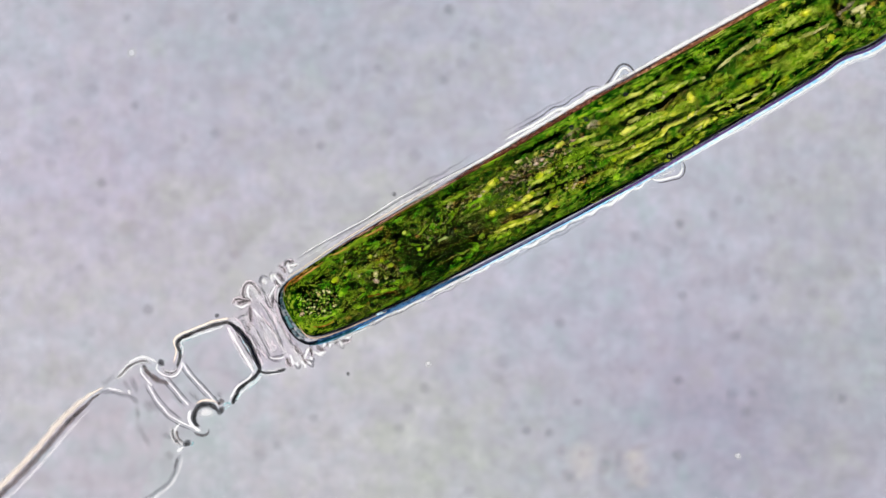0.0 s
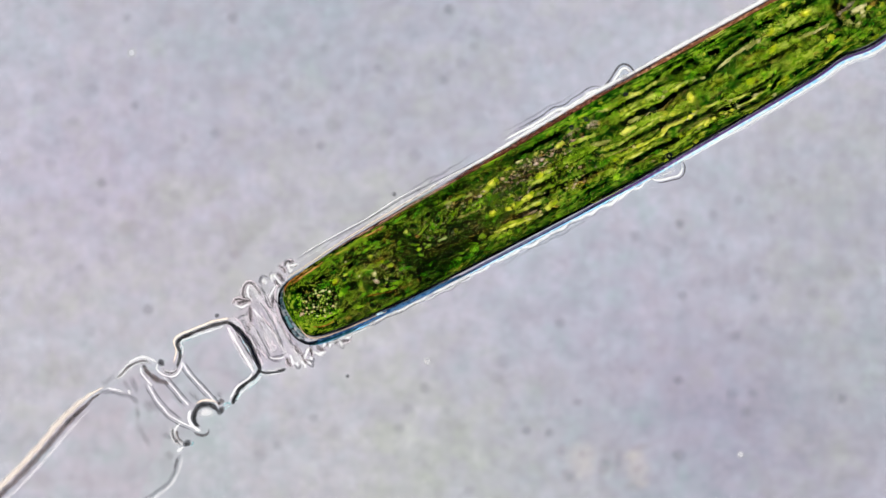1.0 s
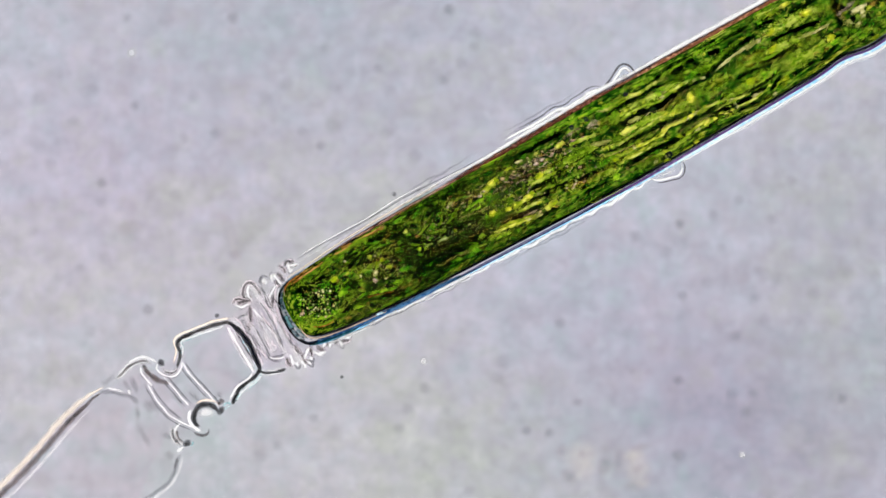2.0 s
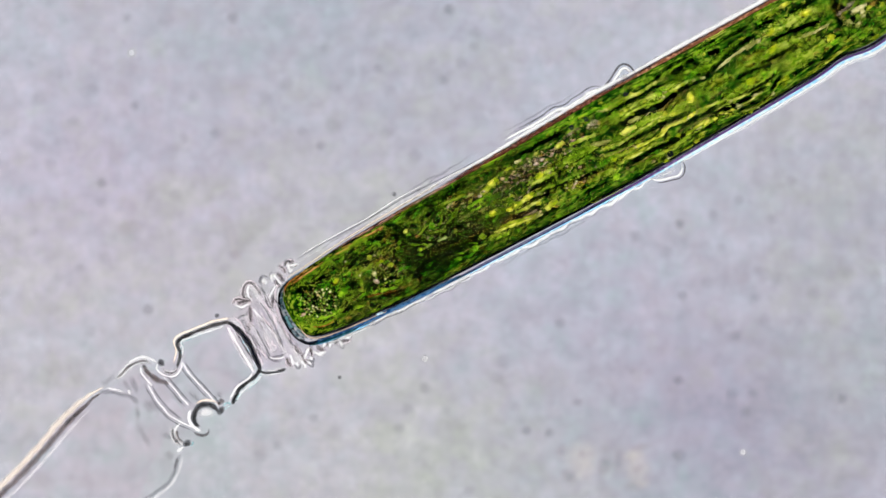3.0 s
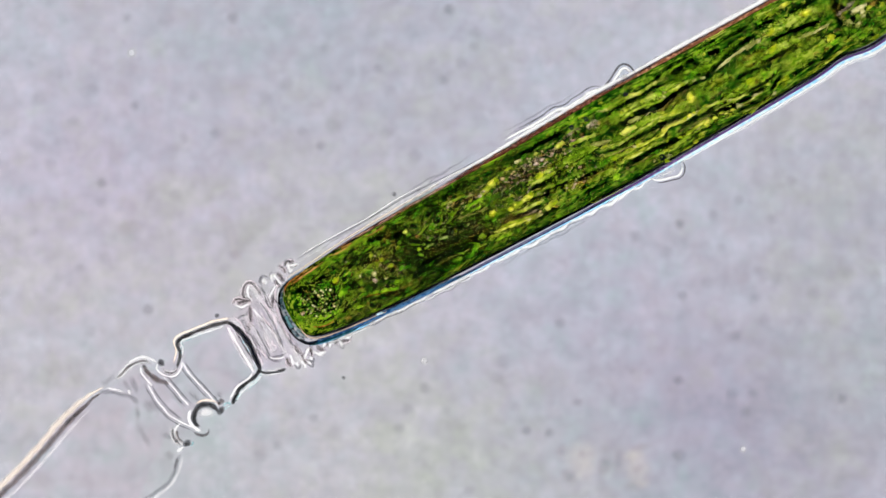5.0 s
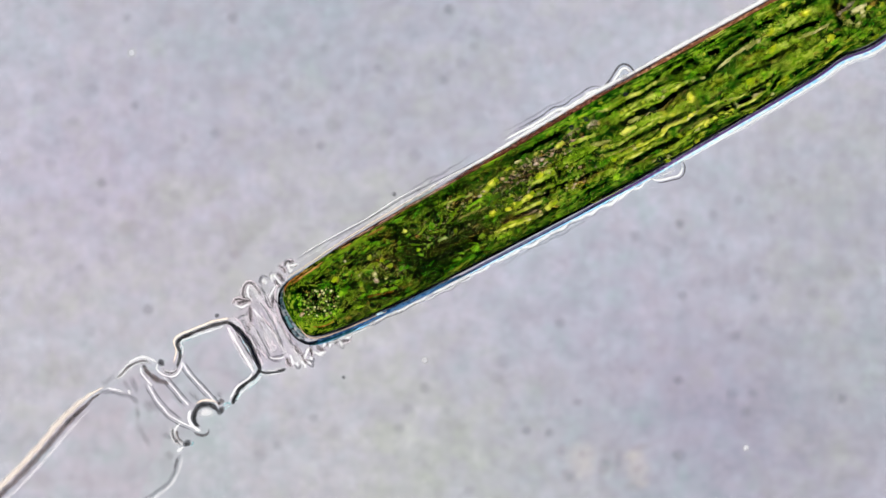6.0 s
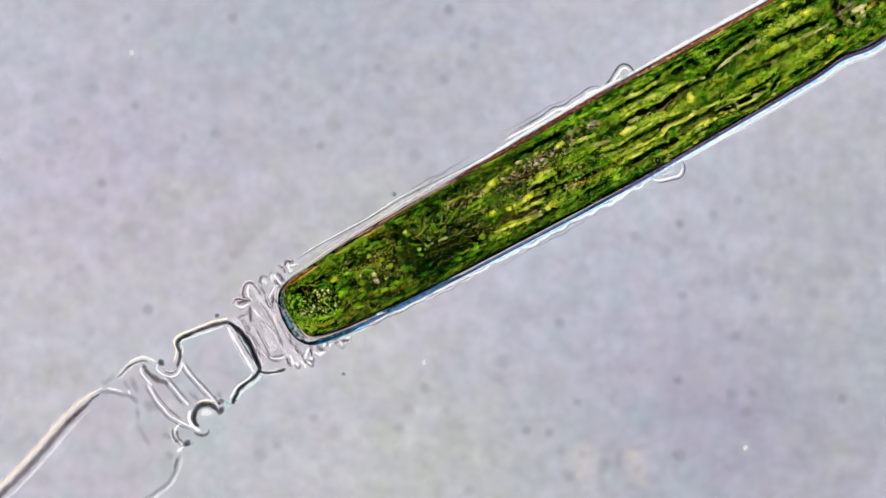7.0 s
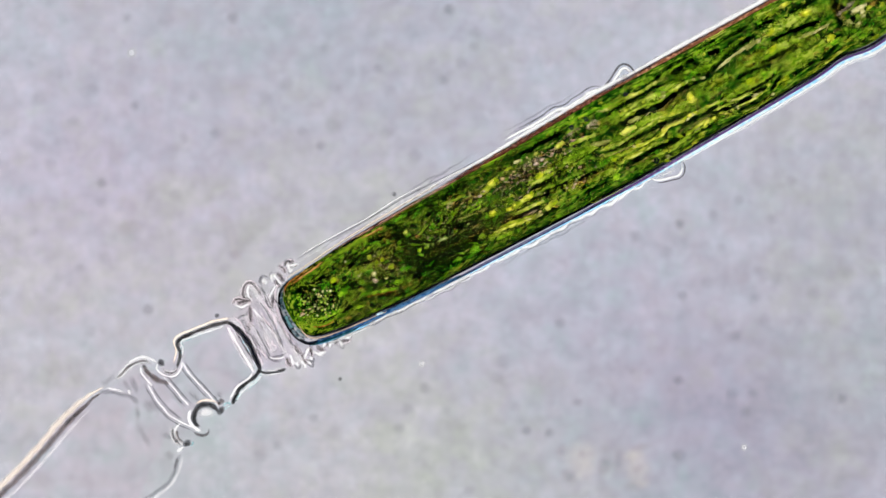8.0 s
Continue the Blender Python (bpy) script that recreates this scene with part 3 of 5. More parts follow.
def further_half():
    """Broad olive bands, dark furrows between them, and beaded yellow lines along their rims."""
    rnd = random.Random(77)
    for text in ("1046,200 1080,193 1096,181 1130,165 1160,146 1186,135", "1078,223 1102,212 1130,192 1166,180 1186,165 1216,148", "1046,269 1100,251 1160,217 1192,201 1240,185", "1088,288 1120,277 1160,256 1186,245",
                 "1158,178 1190,161 1206,151 1226,141", "1196,219 1240,196 1270,181 1300,175", "1250,197 1300,177 1340,157", "1340,107 1370,93 1392,79", "930,329 962,315 990,303", "900,383 940,363 966,351", "1296,191 1330,175 1362,151"):
        lay(M_RIDGE, 3.6, 2.2, ((text, 2.8),))
        # the lens's colour fringe, painted tan along each furrow's lower side
        lay(M_TAN, 3.4, 2.2, ((" ".join("%g,%g" % (x + 3, y + 14) for x, y in pairs(text)), 2.2),))
        beads_along(rnd, text, 0.22, [M_GLOW, M_GLOW, M_CREAMY, M_LIGHT], 3.0, 4.4)
    for text in ("1086,282 1110,268 1136,255 1156,246 1181,227 1216,209 1236,195", "1204,241 1226,230 1263,211", "868,417 900,401 930,390 962,377", "902,371 918,360 940,347", "1308,207 1350,183 1374,164", "1160,288 1216,262 1238,249"):
        beads_along(rnd, text, 0.4, [M_STARCH, M_GLOW, M_CREAMY], 2.8, 4.7)
    for text in ("1060,225 1112,194 1172,163 1230,130", "1092,243 1150,212 1225,176", "1258,192 1330,146 1400,110", "1290,128 1370,90 1440,60", "930,318 1000,290 1040,264", "990,340 1070,304", "1120,300 1200,254", "1350,62 1426,24"):
        beads_along(rnd, text, 0.16, [M_LIGHT, M_GLOW, M_LIME, M_OLIVE, M_MUD], 4.0, 3.2)
    lay(M_BED, 1.6, 1.6, (
        ("1040,236 1066,224 1090,208 1112,194 1140,179 1172,163 1215,137 1240,124", 11), ("1060,262 1092,243 1118,227 1150,212 1200,193 1225,176 1262,152", 10),
        ("1050,292 1090,276 1130,262 1160,246", 8), ("1120,300 1160,276 1200,254 1240,232", 8), ("1185,256 1225,232 1265,210 1300,196", 7),
        ("1258,192 1296,170 1330,146 1366,126 1400,110", 10), ("1290,128 1330,108 1370,90 1410,74 1440,60", 12), ("1380,128 1410,108 1440,88 1476,62", 15),
        ("1350,62 1390,42 1426,24 1470,8", 11), ("905,372 932,354 962,336 1000,318", 9), ("930,318 960,306 1000,290 1040,264", 12), ("990,340 1030,322 1070,304 1100,290", 9),
        ("1240,164 1270,146 1300,130", 9), ("1180,122 1210,132 1250,120 1280,98 1310,70", 8), ("1340,40 1362,26 1390,10", 7)))
    lay(M_LIME, 1.8, 1.8, (
        ("905,272 950,248 1000,223 1050,196 1098,184 1130,164", 6), ("1060,196 1090,186 1104,178", 5), ("1164,140 1200,116 1226,100 1262,79 1292,61 1330,38", 4), ("1110,162 1150,140 1180,124", 5),
        ("960,394 986,384 1020,369 1060,343", 5), ("1196,160 1216,140 1230,128", 7), ("1330,30 1352,16 1376,2", 4), ("840,300 880,284 905,268", 5), ("1446,96 1470,78 1490,62", 6)))
    lay(M_PALE, 2.6, 1.8, (
        ("1340,68 1365,56 1400,39 1428,24 1456,12", 8.0), ("1378,14 1400,4 1420,-4", 4.0), ("1330,36 1350,24 1370,16", 4.0), ("1344,98 1370,88 1404,74 1440,58", 4.5), ("1262,190 1296,170 1330,146 1368,126", 5.0), ("1062,226 1090,208 1112,194 1142,178 1172,164 1214,138", 5.0), ("1092,244 1118,228 1150,212 1200,194 1224,176", 5.0),
        ("1130,260 1160,246 1184,230", 4.0), ("1190,256 1226,236 1262,212", 4.0), ("930,320 958,312 984,300", 6.0), ("1300,204 1340,186 1372,166", 3.0), ("1060,280 1090,268 1116,256", 4.0)))
    lay(M_MUD, 2.2, 1.6, (
        ("1300,110 1330,100 1360,84", 6), ("1250,158 1268,148 1284,140", 7), ("1300,190 1326,176 1352,162", 5), ("975,312 1000,300 1022,290", 7), ("1004,330 1030,320 1064,302", 8), ("1460,20 1476,14 1490,2", 7),
        ("1340,114 1370,102 1404,84", 4), ("1060,300 1084,290 1110,276", 4), ("1160,196 1190,182 1214,168", 5), ("1420,70 1440,64 1462,50", 5), ("1390,92 1402,86 1416,78", 6)), label="brownish patch in the cell's contents")
    lay(M_FURROW, 4.3, 2.0, (
        ("905,281 950,259 986,240 1012,225", 3.4), ("1046,209 1080,202 1096,190 1130,174 1160,155 1186,144 1204,128", 3.0), ("1078,232 1102,221 1130,201 1166,189 1186,174 1216,157", 4.0),
        ("1046,278 1100,260 1160,226 1192,210 1240,194", 3.0), ("1088,297 1120,286 1160,265 1186,254 1216,235 1262,211", 3.4), ("1158,187 1190,170 1206,160 1226,150 1252,136", 3.2),
        ("1240,142 1252,132 1270,116 1287,97 1306,82 1330,65 1350,46", 3.2), ("1196,228 1240,205 1270,190 1300,184", 2.8), ("1214,246 1246,228 1270,216", 2.6), ("1250,206 1300,186 1340,166 1364,146", 2.6),
        ("1364,164 1372,148 1386,130", 3.2), ("1340,116 1370,102 1392,88 1412,78", 2.6), ("1390,27 1410,16 1446,-2", 3.4), ("1352,79 1382,64 1412,52 1450,34", 2.2), ("1330,56 1352,42 1378,32", 2.6), ("1290,150 1330,126 1372,110", 2.2), ("1446,110 1470,92 1486,76", 2.0), ("1310,170 1350,150 1380,128", 2.4), ("1200,108 1222,108 1242,116", 5.0), ("1250,96 1264,91 1276,88", 5.5),
        ("1160,132 1190,116 1226,92", 3.0), ("952,392 972,376 996,364", 4.2), ("1400,56 1424,48 1450,36", 2.4), ("1270,74 1300,60 1330,40", 4.0), ("1186,132 1200,124 1212,118", 4.5),
        ("1400,136 1424,122 1450,104", 2.2), ("1420,146 1450,128 1486,102 1514,82", 2.8), ("1120,312 1160,288 1200,268", 2.6), ("930,338 962,324 990,312", 2.6), ("900,392 940,372 966,360", 3.0),
        ("1296,200 1330,184 1362,160", 2.4), ("1100,168 1108,166 1116,162", 4.5), ("1154,140 1162,136 1172,132", 5.0), ("1420,92 1444,76 1462,60", 2.0), ("1240,84 1252,80 1268,70", 3.0)))
    lay(M_GLOW, 4.6, 2.4, (
        ("1086,282 1110,268 1136,255 1156,246 1171,239 1181,227 1200,218 1216,209 1236,195", 2.6), ("1204,241 1226,230 1242,219 1263,211", 3.4), ("1224,253 1238,242 1252,234", 3.2), ("1308,207 1350,183 1374,164", 2.3),
        ("1378,160 1390,146 1402,138", 4.2), ("1366,163 1374,153 1384,141 1396,133", 1.8), ("1412,142 1450,119 1480,98 1502,82 1520,74", 2.4), ("1160,288 1216,262 1238,249", 2.2), ("1040,361 1076,344 1112,328", 1.8),
        ("868,417 900,401 930,390 962,377", 4.0), ("902,371 918,360 940,347", 5.0), ("850,346 870,328 886,317", 4.6), ("962,371 978,361 988,353", 5.0), ("892,306 900,301 910,296", 3.0), ("980,264 990,258 1002,250", 3.8),
        ("1096,183 1104,177 1112,172", 3.2), ("1160,244 1170,238 1182,226", 3.6), ("1240,77 1264,64 1290,50", 2.0)))
    lay(M_CREAMY, 4.5, 2.2, (
        ("1261,133 1278,116 1300,97 1322,81 1346,64", 2.2), ("1314,90 1330,78 1350,68", 3.6), ("1404,73 1440,57 1473,39", 1.9), ("1326,174 1340,167 1354,160", 1.8), ("1106,220 1120,212 1136,204", 3.4), ("1236,140 1244,138 1252,136", 3.6),
        ("1044,258 1066,254 1084,246", 3.4), ("1220,208 1230,201 1240,194", 2.0), ("940,388 952,383 964,376", 3.0)), label="pale streak between the strands")
    lay(M_SLATE, 3.4, 2.2, (("1136,202 1152,195 1166,190", 4.0), ("1102,220 1112,214 1122,208", 3.6), ("1038,232 1050,222 1058,212", 6.0), ("1190,128 1200,122 1210,118", 3.6), ("900,310 940,288 984,266 1030,240", 3.6), ("986,252 1012,236 1036,222", 2.6), ("920,384 940,376 956,368", 3.2)), label="greyish streak between the strands")
    for x, y, l, w, turn, m in ((1222, 173, 8, 5.5, 60, M_STARCH), (1328, 143, 9, 5.5, 0, M_STARCH), (1368, 88, 10, 5, 10, M_STARCH), (1425, 24, 9, 6, 5, M_STARCH), (1470, 67, 8, 6, 10, M_STARCH), (1364, 58, 8, 5, 20, M_STARCH),
                                (1388, 9, 8, 4, 0, M_STARCH), (955, 313, 9, 5.5, 10, M_STARCH), (872, 378, 6, 4, 0, M_STARCH), (936, 348, 8, 5, 0, M_STARCH), (1070, 287, 9, 5, 5, M_LIME), (1090, 312, 8, 7, 60, M_LIME), (1168, 165, 9, 8, 0, M_LIME),
                                (1237, 169, 6, 9, 0, M_LIME), (1226, 131, 9, 6, 0, M_LIME), (1352, 132, 8, 8, 0, M_LIME), (1116, 230, 9, 7, 0, M_LIME), (1160, 268, 8, 5, 0, M_LIME), (1135, 302, 9, 5, 0, M_LIME), (1345, 42, 8, 6, 0, M_LIME),
                                (1380, 152, 9, 6, 15, M_LIME), (1362, 26, 5, 6, 50, M_GLOW), (1212, 210, 6, 3, 0, M_STARCH), (1250, 216, 7, 3.4, 5, M_STARCH), (1176, 230, 6, 4, 10, M_STARCH), (1108, 195, 7, 4, 0, M_GLOW), (1240, 236, 7, 4, 0, M_GLOW),
                                (1390, 138, 6, 4, 0, M_STARCH), (978, 361, 8, 4.5, 5, M_STARCH), (876, 322, 8, 4.5, 5, M_STARCH), (1088, 205, 9, 8, 0, M_LIME), (1130, 250, 6, 4, 0, M_GLOW), (1282, 126, 5, 4, 0, M_MID), (1034, 268, 12, 10, 0, M_BED),
                                (1372, 102, 6, 3.4, 0, M_FURROW), (1300, 189, 4, 4, 0, M_FURROW), (1250, 137, 6, 4, 30, M_FURROW), (1175, 241, 4.5, 6, 20, M_FURROW), (1264, 92, 9, 4, -10, M_FURROW), (1442, 58, 2.5, 2.2, 0, M_CREAMY), (1408, 84, 4, 2.5, 0, M_FURROW),
                                (1462, 88, 6, 2.5, 0, M_AMBER), (1444, 94, 4, 1.8, 0, M_AMBER), (870, 384, 5, 2, 0, M_AMBER), (984, 366, 6, 2, 0, M_AMBER), (1018, 326, 4, 2.5, 0, M_AMBER), (1060, 218, 4, 2.5, 0, M_AMBER), (958, 275, 4, 2, 0, M_AMBER), (926, 392, 6, 2, 0, M_AMBER)):
        lump(x, y, l, w, turn, m, 4.6)
    for seed, text in ((21, "890,318 940,292 984,270 1030,244"), (22, "900,308 940,285 984,262 1034,236"), (23, "840,348 860,338 884,328"), (24, "1014,300 1040,288 1064,276"), (25, "1030,296 1050,286 1080,270")):
        beads_along(random.Random(seed), text, 0.55, [M_TAN, M_ROSE, M_CREAMY, M_BEADTAN, M_MUD], 2.4, 5.0)


def middle_bands():
    """Furrows, brown streaks and bright ridges that run side by side through the middle of the cell."""
    lay(M_MUD, 4.9, 1.8, (("872,342 910,322 950,304 1000,280", 2.6), ("884,378 930,358 976,340 1020,320", 2.6), ("1002,334 1034,321 1066,306", 3.4), ("794,368 822,356 852,346", 4.0), ("880,402 914,388 948,374", 4.0)), label="brownish patch in the cell's contents")
    lay(M_FURROW, 5.0, 1.8, (("900,372 940,354 984,338", 1.8), ("1010,322 1040,310 1070,296", 1.8), ("950,344 984,330 1012,318", 1.6), ("1030,344 1060,330 1090,316", 1.8)))
    lay(M_PALE, 4.9, 1.8, (("986,292 1026,272 1066,254", 4.5), ("930,330 956,318 986,304", 4.0), ("1000,262 1030,248 1060,234", 3.0)))
    lay(M_TAN, 5.2, 1.8, (("1004,330 1034,318 1062,305", 2.6), ("798,362 826,352 852,342", 2.4), ("906,394 932,384 952,374", 2.2)))
    lay(M_GLOW, 5.4, 2.0, (("852,342 866,330 882,319", 4.2), ("1096,240 1112,232 1130,223", 4.0), ("1094,286 1124,271 1158,252", 2.6), ("972,366 980,360 990,354", 4.0), ("872,408 904,395 934,385 956,377", 3.0)))
    lump(869, 325, 7, 4, 25, M_STARCH, 5.8)
    lump(982, 359, 6, 3.5, 20, M_STARCH, 5.8)
    for seed, text in ((31, "1004,332 1034,320 1064,306"), (32, "794,364 826,352 856,342"), (33, "902,398 932,386 956,376")):
        beads_along(random.Random(seed), text, 0.7, [M_ROSE, M_TAN, M_BEADTAN, M_AMBER], 2.0, 5.4)


def nearer_half():
    """Dense granular green behind the tip: dark clots, brown combed bands, yellow lumps, a smooth green lip round the end."""
    lay(M_BED, 1.6, 1.6, (
        ("800,396 840,372 880,350 910,330", 9), ("764,376 800,358 840,338", 7), ("610,500 650,478 690,452", 7), ("620,440 660,418 700,398", 6), ("610,548 650,530 690,516", 6), ("830,390 870,384 910,366", 8)))
    lay(M_SHADOWY, 4.8, 2.0, (
        ("690,396 706,416 722,446 744,486", 17), ("730,450 780,432 830,412 880,390", 12), ("736,494 780,472 840,444", 12), ("700,380 740,366 790,340 840,318", 9), ("610,466 640,452 670,436", 7), ("600,524 630,508 660,500", 8), ("780,400 820,386 860,372", 8), ("712,452 760,448 810,432 850,418", 14), ("730,478 770,470 810,454", 11)), label="dense dark part of the cell's contents")
    lay(M_DARK, 4.5, 2.0, (
        ("726,496 742,480 756,470 776,466", 10), ("704,412 722,424 748,436", 5), ("684,396 700,404 716,418", 5), ("740,500 766,492 796,478", 7), ("760,462 800,448 840,432 872,410", 7), ("716,440 734,448 752,454", 5),
        ("770,356 800,342 836,322", 5), ("640,438 664,424 690,408", 3.4), ("740,388 760,378 786,366", 5), ("850,400 880,388 910,372", 4), ("600,476 640,460 672,446", 3), ("624,540 660,526 700,520", 4), ("600,520 616,508 636,500", 5),
        ("780,420 810,404 850,392", 6), ("644,510 672,500 704,488", 4), ("800,470 830,456 862,446", 5), ("880,350 912,334 940,322", 3.0), ("850,360 880,348 900,338", 3.6), ("700,372 740,352 780,330", 4)))
    lay(M_MUD, 3.0, 1.6, (
        ("736,462 780,442 830,424 886,400", 9), ("776,420 810,404 852,390", 7), ("690,430 716,440 740,446", 6), ("800,352 830,346 856,340", 6), ("650,470 690,462 716,454", 5), ("880,396 912,382 944,368", 5), ("890,322 930,302 980,280", 4)), label="brownish patch in the cell's contents")
    lay(M_MID, 2.8, 2.0, (
        ("760,396 768,402 776,410", 6), ("836,430 842,438 848,446", 6), ("800,470 820,458 846,446", 4), ("690,398 706,388 724,380", 4), ("860,344 880,334 900,326", 4), ("700,480 716,474 730,470", 4), ("780,484 800,472 816,462", 5), ("820,330 850,316 880,302", 5), ("668,440 684,430 704,424", 5)))
    lay(M_TAN, 5.0, 2.0, (
        ("738,458 780,440 830,420 886,396", 3.0), ("780,428 820,408 862,390", 2.6), ("764,472 800,456 850,432", 2.6), ("742,448 776,432 806,418", 2.4), ("880,400 912,386 948,370", 2.6), ("690,436 714,444 738,452", 2.6), ("640,470 672,458 700,450", 2.2), ("800,392 840,376 872,362", 2.4)))
    beads_along(random.Random(6), "735,446 757,437 780,424 806,410 830,400", 0.6, [M_CREAMY, M_GLOW], 1.5, 5.2)
    beads_along(random.Random(9), "640,446 664,436 690,424", 0.5, [M_GLOW, M_AMBER, M_LIME], 2.2, 5.0)
    beads_along(random.Random(12), "610,486 640,478 668,466 700,452", 0.5, [M_GLOW, M_LIME, M_AMBER], 2.4, 5.0)
    lay(M_LIP, 5.2, 2.0, (
        ("512,516 530,502 552,486 578,464 606,446 640,428 680,404", 7), ("536,586 560,588 600,578 650,556 700,532 760,502", 3.0), ("528,552 532,566 540,580", 5.0), ("540,568 566,574 596,562 622,550", 4.0)))
    lay(M_LIME, 3.2, 2.0, (
        ("644,522 680,514 716,503", 3.6), ("626,532 644,520 660,512", 3.2), ("570,482 596,462 620,446", 4), ("533,548 532,536 536,524", 2.4), ("690,504 704,498 718,492", 4), ("640,448 652,440 664,434", 4), ("584,502 596,496 610,488", 5), ("820,372 850,356 876,346", 4), ("872,426 890,418 910,410", 4)))
    lay(M_FURROW, 3.6, 1.8, (
        ("508,527 530,514 546,507 570,491 600,478 626,469", 2.6), ("545,508 536,518 530,532 530,546", 2.4), ("650,530 690,520 726,508", 2.0), ("600,556 620,544 640,530", 2.6), ("556,566 580,562 600,552", 2.2), ("610,462 630,452 660,440", 2.0), ("660,548 690,536 730,520", 2.6)))
    lay(M_ORANGE, 5.4, 2.0, (
        ("508,512 516,504 532,493 556,476 580,460", 2.2), ("588,456 604,446 622,436", 1.8), ("634,426 656,414 684,398", 1.6), ("550,578 566,577 582,572 602,561", 1.4), ("600,444 612,436 626,430", 2.4), ("640,526 676,518 706,514", 0.9), ("560,476 566,470 574,464", 2.0), ("694,384 716,372 740,360", 1.6), ("650,418 664,410 680,402", 1.8)), label="orange edge of the cell's contents")
    lay(M_CREAMY, 4.0, 2.0, (("738,447 742,442 747,438", 2.6), ("754,438 758,436 763,433", 2.6), ("802,412 806,410 812,407", 2.4), ("772,430 784,424 796,418", 1.6), ("820,352 832,347 842,343", 2.4), ("788,364 796,360 804,356", 2.0), ("908,290 916,286 926,282", 2.4)), label="pale beaded streak")
    for x, y, l, w, turn, m in ((593, 497, 7, 4.5, 10, M_STARCH), (676, 461, 4, 3.5, 0, M_STARCH), (718, 412, 4, 3.5, 0, M_GLOW), (662, 485, 4.5, 5, 0, M_CREAMY), (665, 497, 4, 4.5, 20, M_ROSE), (632, 446, 7, 5, 0, M_LIME), (655, 455, 5, 4, 0, M_GLOW),
                                (742, 442, 3.5, 3, 0, M_STARCH), (757, 437, 3, 2.6, 0, M_STARCH), (806, 410, 3.2, 2.8, 0, M_GLOW), (585, 457, 5, 4, 0, M_RUST), (612, 470, 5, 3.5, 0, M_RUST), (620, 455, 4, 3, 0, M_RUST), (700, 420, 5, 4, 0, M_FURROW), (536, 556, 5, 3.5, 0, M_ROSE),
                                (765, 402, 6, 5, 40, M_LIME), (840, 436, 6, 6, 60, M_LIME), (705, 440, 4, 3, 0, M_GLOW), (640, 500, 5, 6, 0, M_BED), (690, 470, 5, 4, 0, M_GLOW), (620, 486, 6, 5, 0, M_LIME), (650, 432, 6, 3.5, 0, M_LIME), (856, 418, 5, 4, 0, M_GLOW), (802, 380, 7, 5, 0, M_BED)):
        lump(x, y, l, w, turn, m, 4.4)


def fine_lumps():
    """Small chloroplast lumps all over, each one a little body of its own."""
    rnd = random.Random(19)
    for i in range(30):                        # dark gaps between the grains at the tip
        a, r = rnd.uniform(0, 6.28), 30 * math.sqrt(rnd.random())
        lump(567 + r * 1.1 * math.cos(a), 535 + r * 0.85 * math.sin(a), rnd.uniform(2.4, 4.2), rnd.uniform(1.8, 2.8), rnd.uniform(-60, 60), M_FURROW, 4.8)
    for i in range(230):
        s, v = rnd.uniform(25, 430), rnd.uniform(-0.93, 0.93)
        a, b = edge(s, False), edge(s, True)
        x, y = sheet(s, (a + b) / 2 + v * ((b - a) / 2 - 6))
        clot = math.exp(-((s - 250) / 90) ** 2 - ((v + 0.25) / 0.5) ** 2)
        m = rnd.choice([M_DARK, M_FURROW, M_MUD]) if rnd.random() < 0.22 + 0.5 * clot else rnd.choice([M_MID, M_MID, M_OLIVE, M_OLIVE, M_BED, M_BED, M_LIME, M_AMBER])
        lump(x, y, rnd.uniform(4.0, 10), rnd.uniform(1.6, 3.4), rnd.uniform(-35, 35), m, rnd.uniform(3.0, 4.2))
    for i in range(70):
        s, v = rnd.triangular(20, 620, 140), rnd.uniform(-0.9, 0.95)
        a, b = edge(s, False), edge(s, True)
        x, y = sheet(s, (a + b) / 2 + v * ((b - a) / 2 - 6))
        lump(x, y, rnd.uniform(1.8, 3.6), rnd.uniform(1.4, 2.4), rnd.uniform(-40, 40), rnd.choice([M_AMBER, M_RED, M_RUST]), 4.4)
    for i in range(240):
        s, v = rnd.uniform(400, 1070), rnd.uniform(-0.9, 0.93)
        a, b = edge(s, False), edge(s, True)
        x, y = sheet(s, (a + b) / 2 + v * ((b - a) / 2 - 6))
        lump(x, y, rnd.uniform(3.0, 9), rnd.uniform(1.4, 3.2), rnd.uniform(-16, 16), rnd.choice([M_DARK, M_OLIVE, M_OLIVE, M_LIGHT, M_MID, M_MUD, M_GLOW]), rnd.uniform(2.4, 3.4))


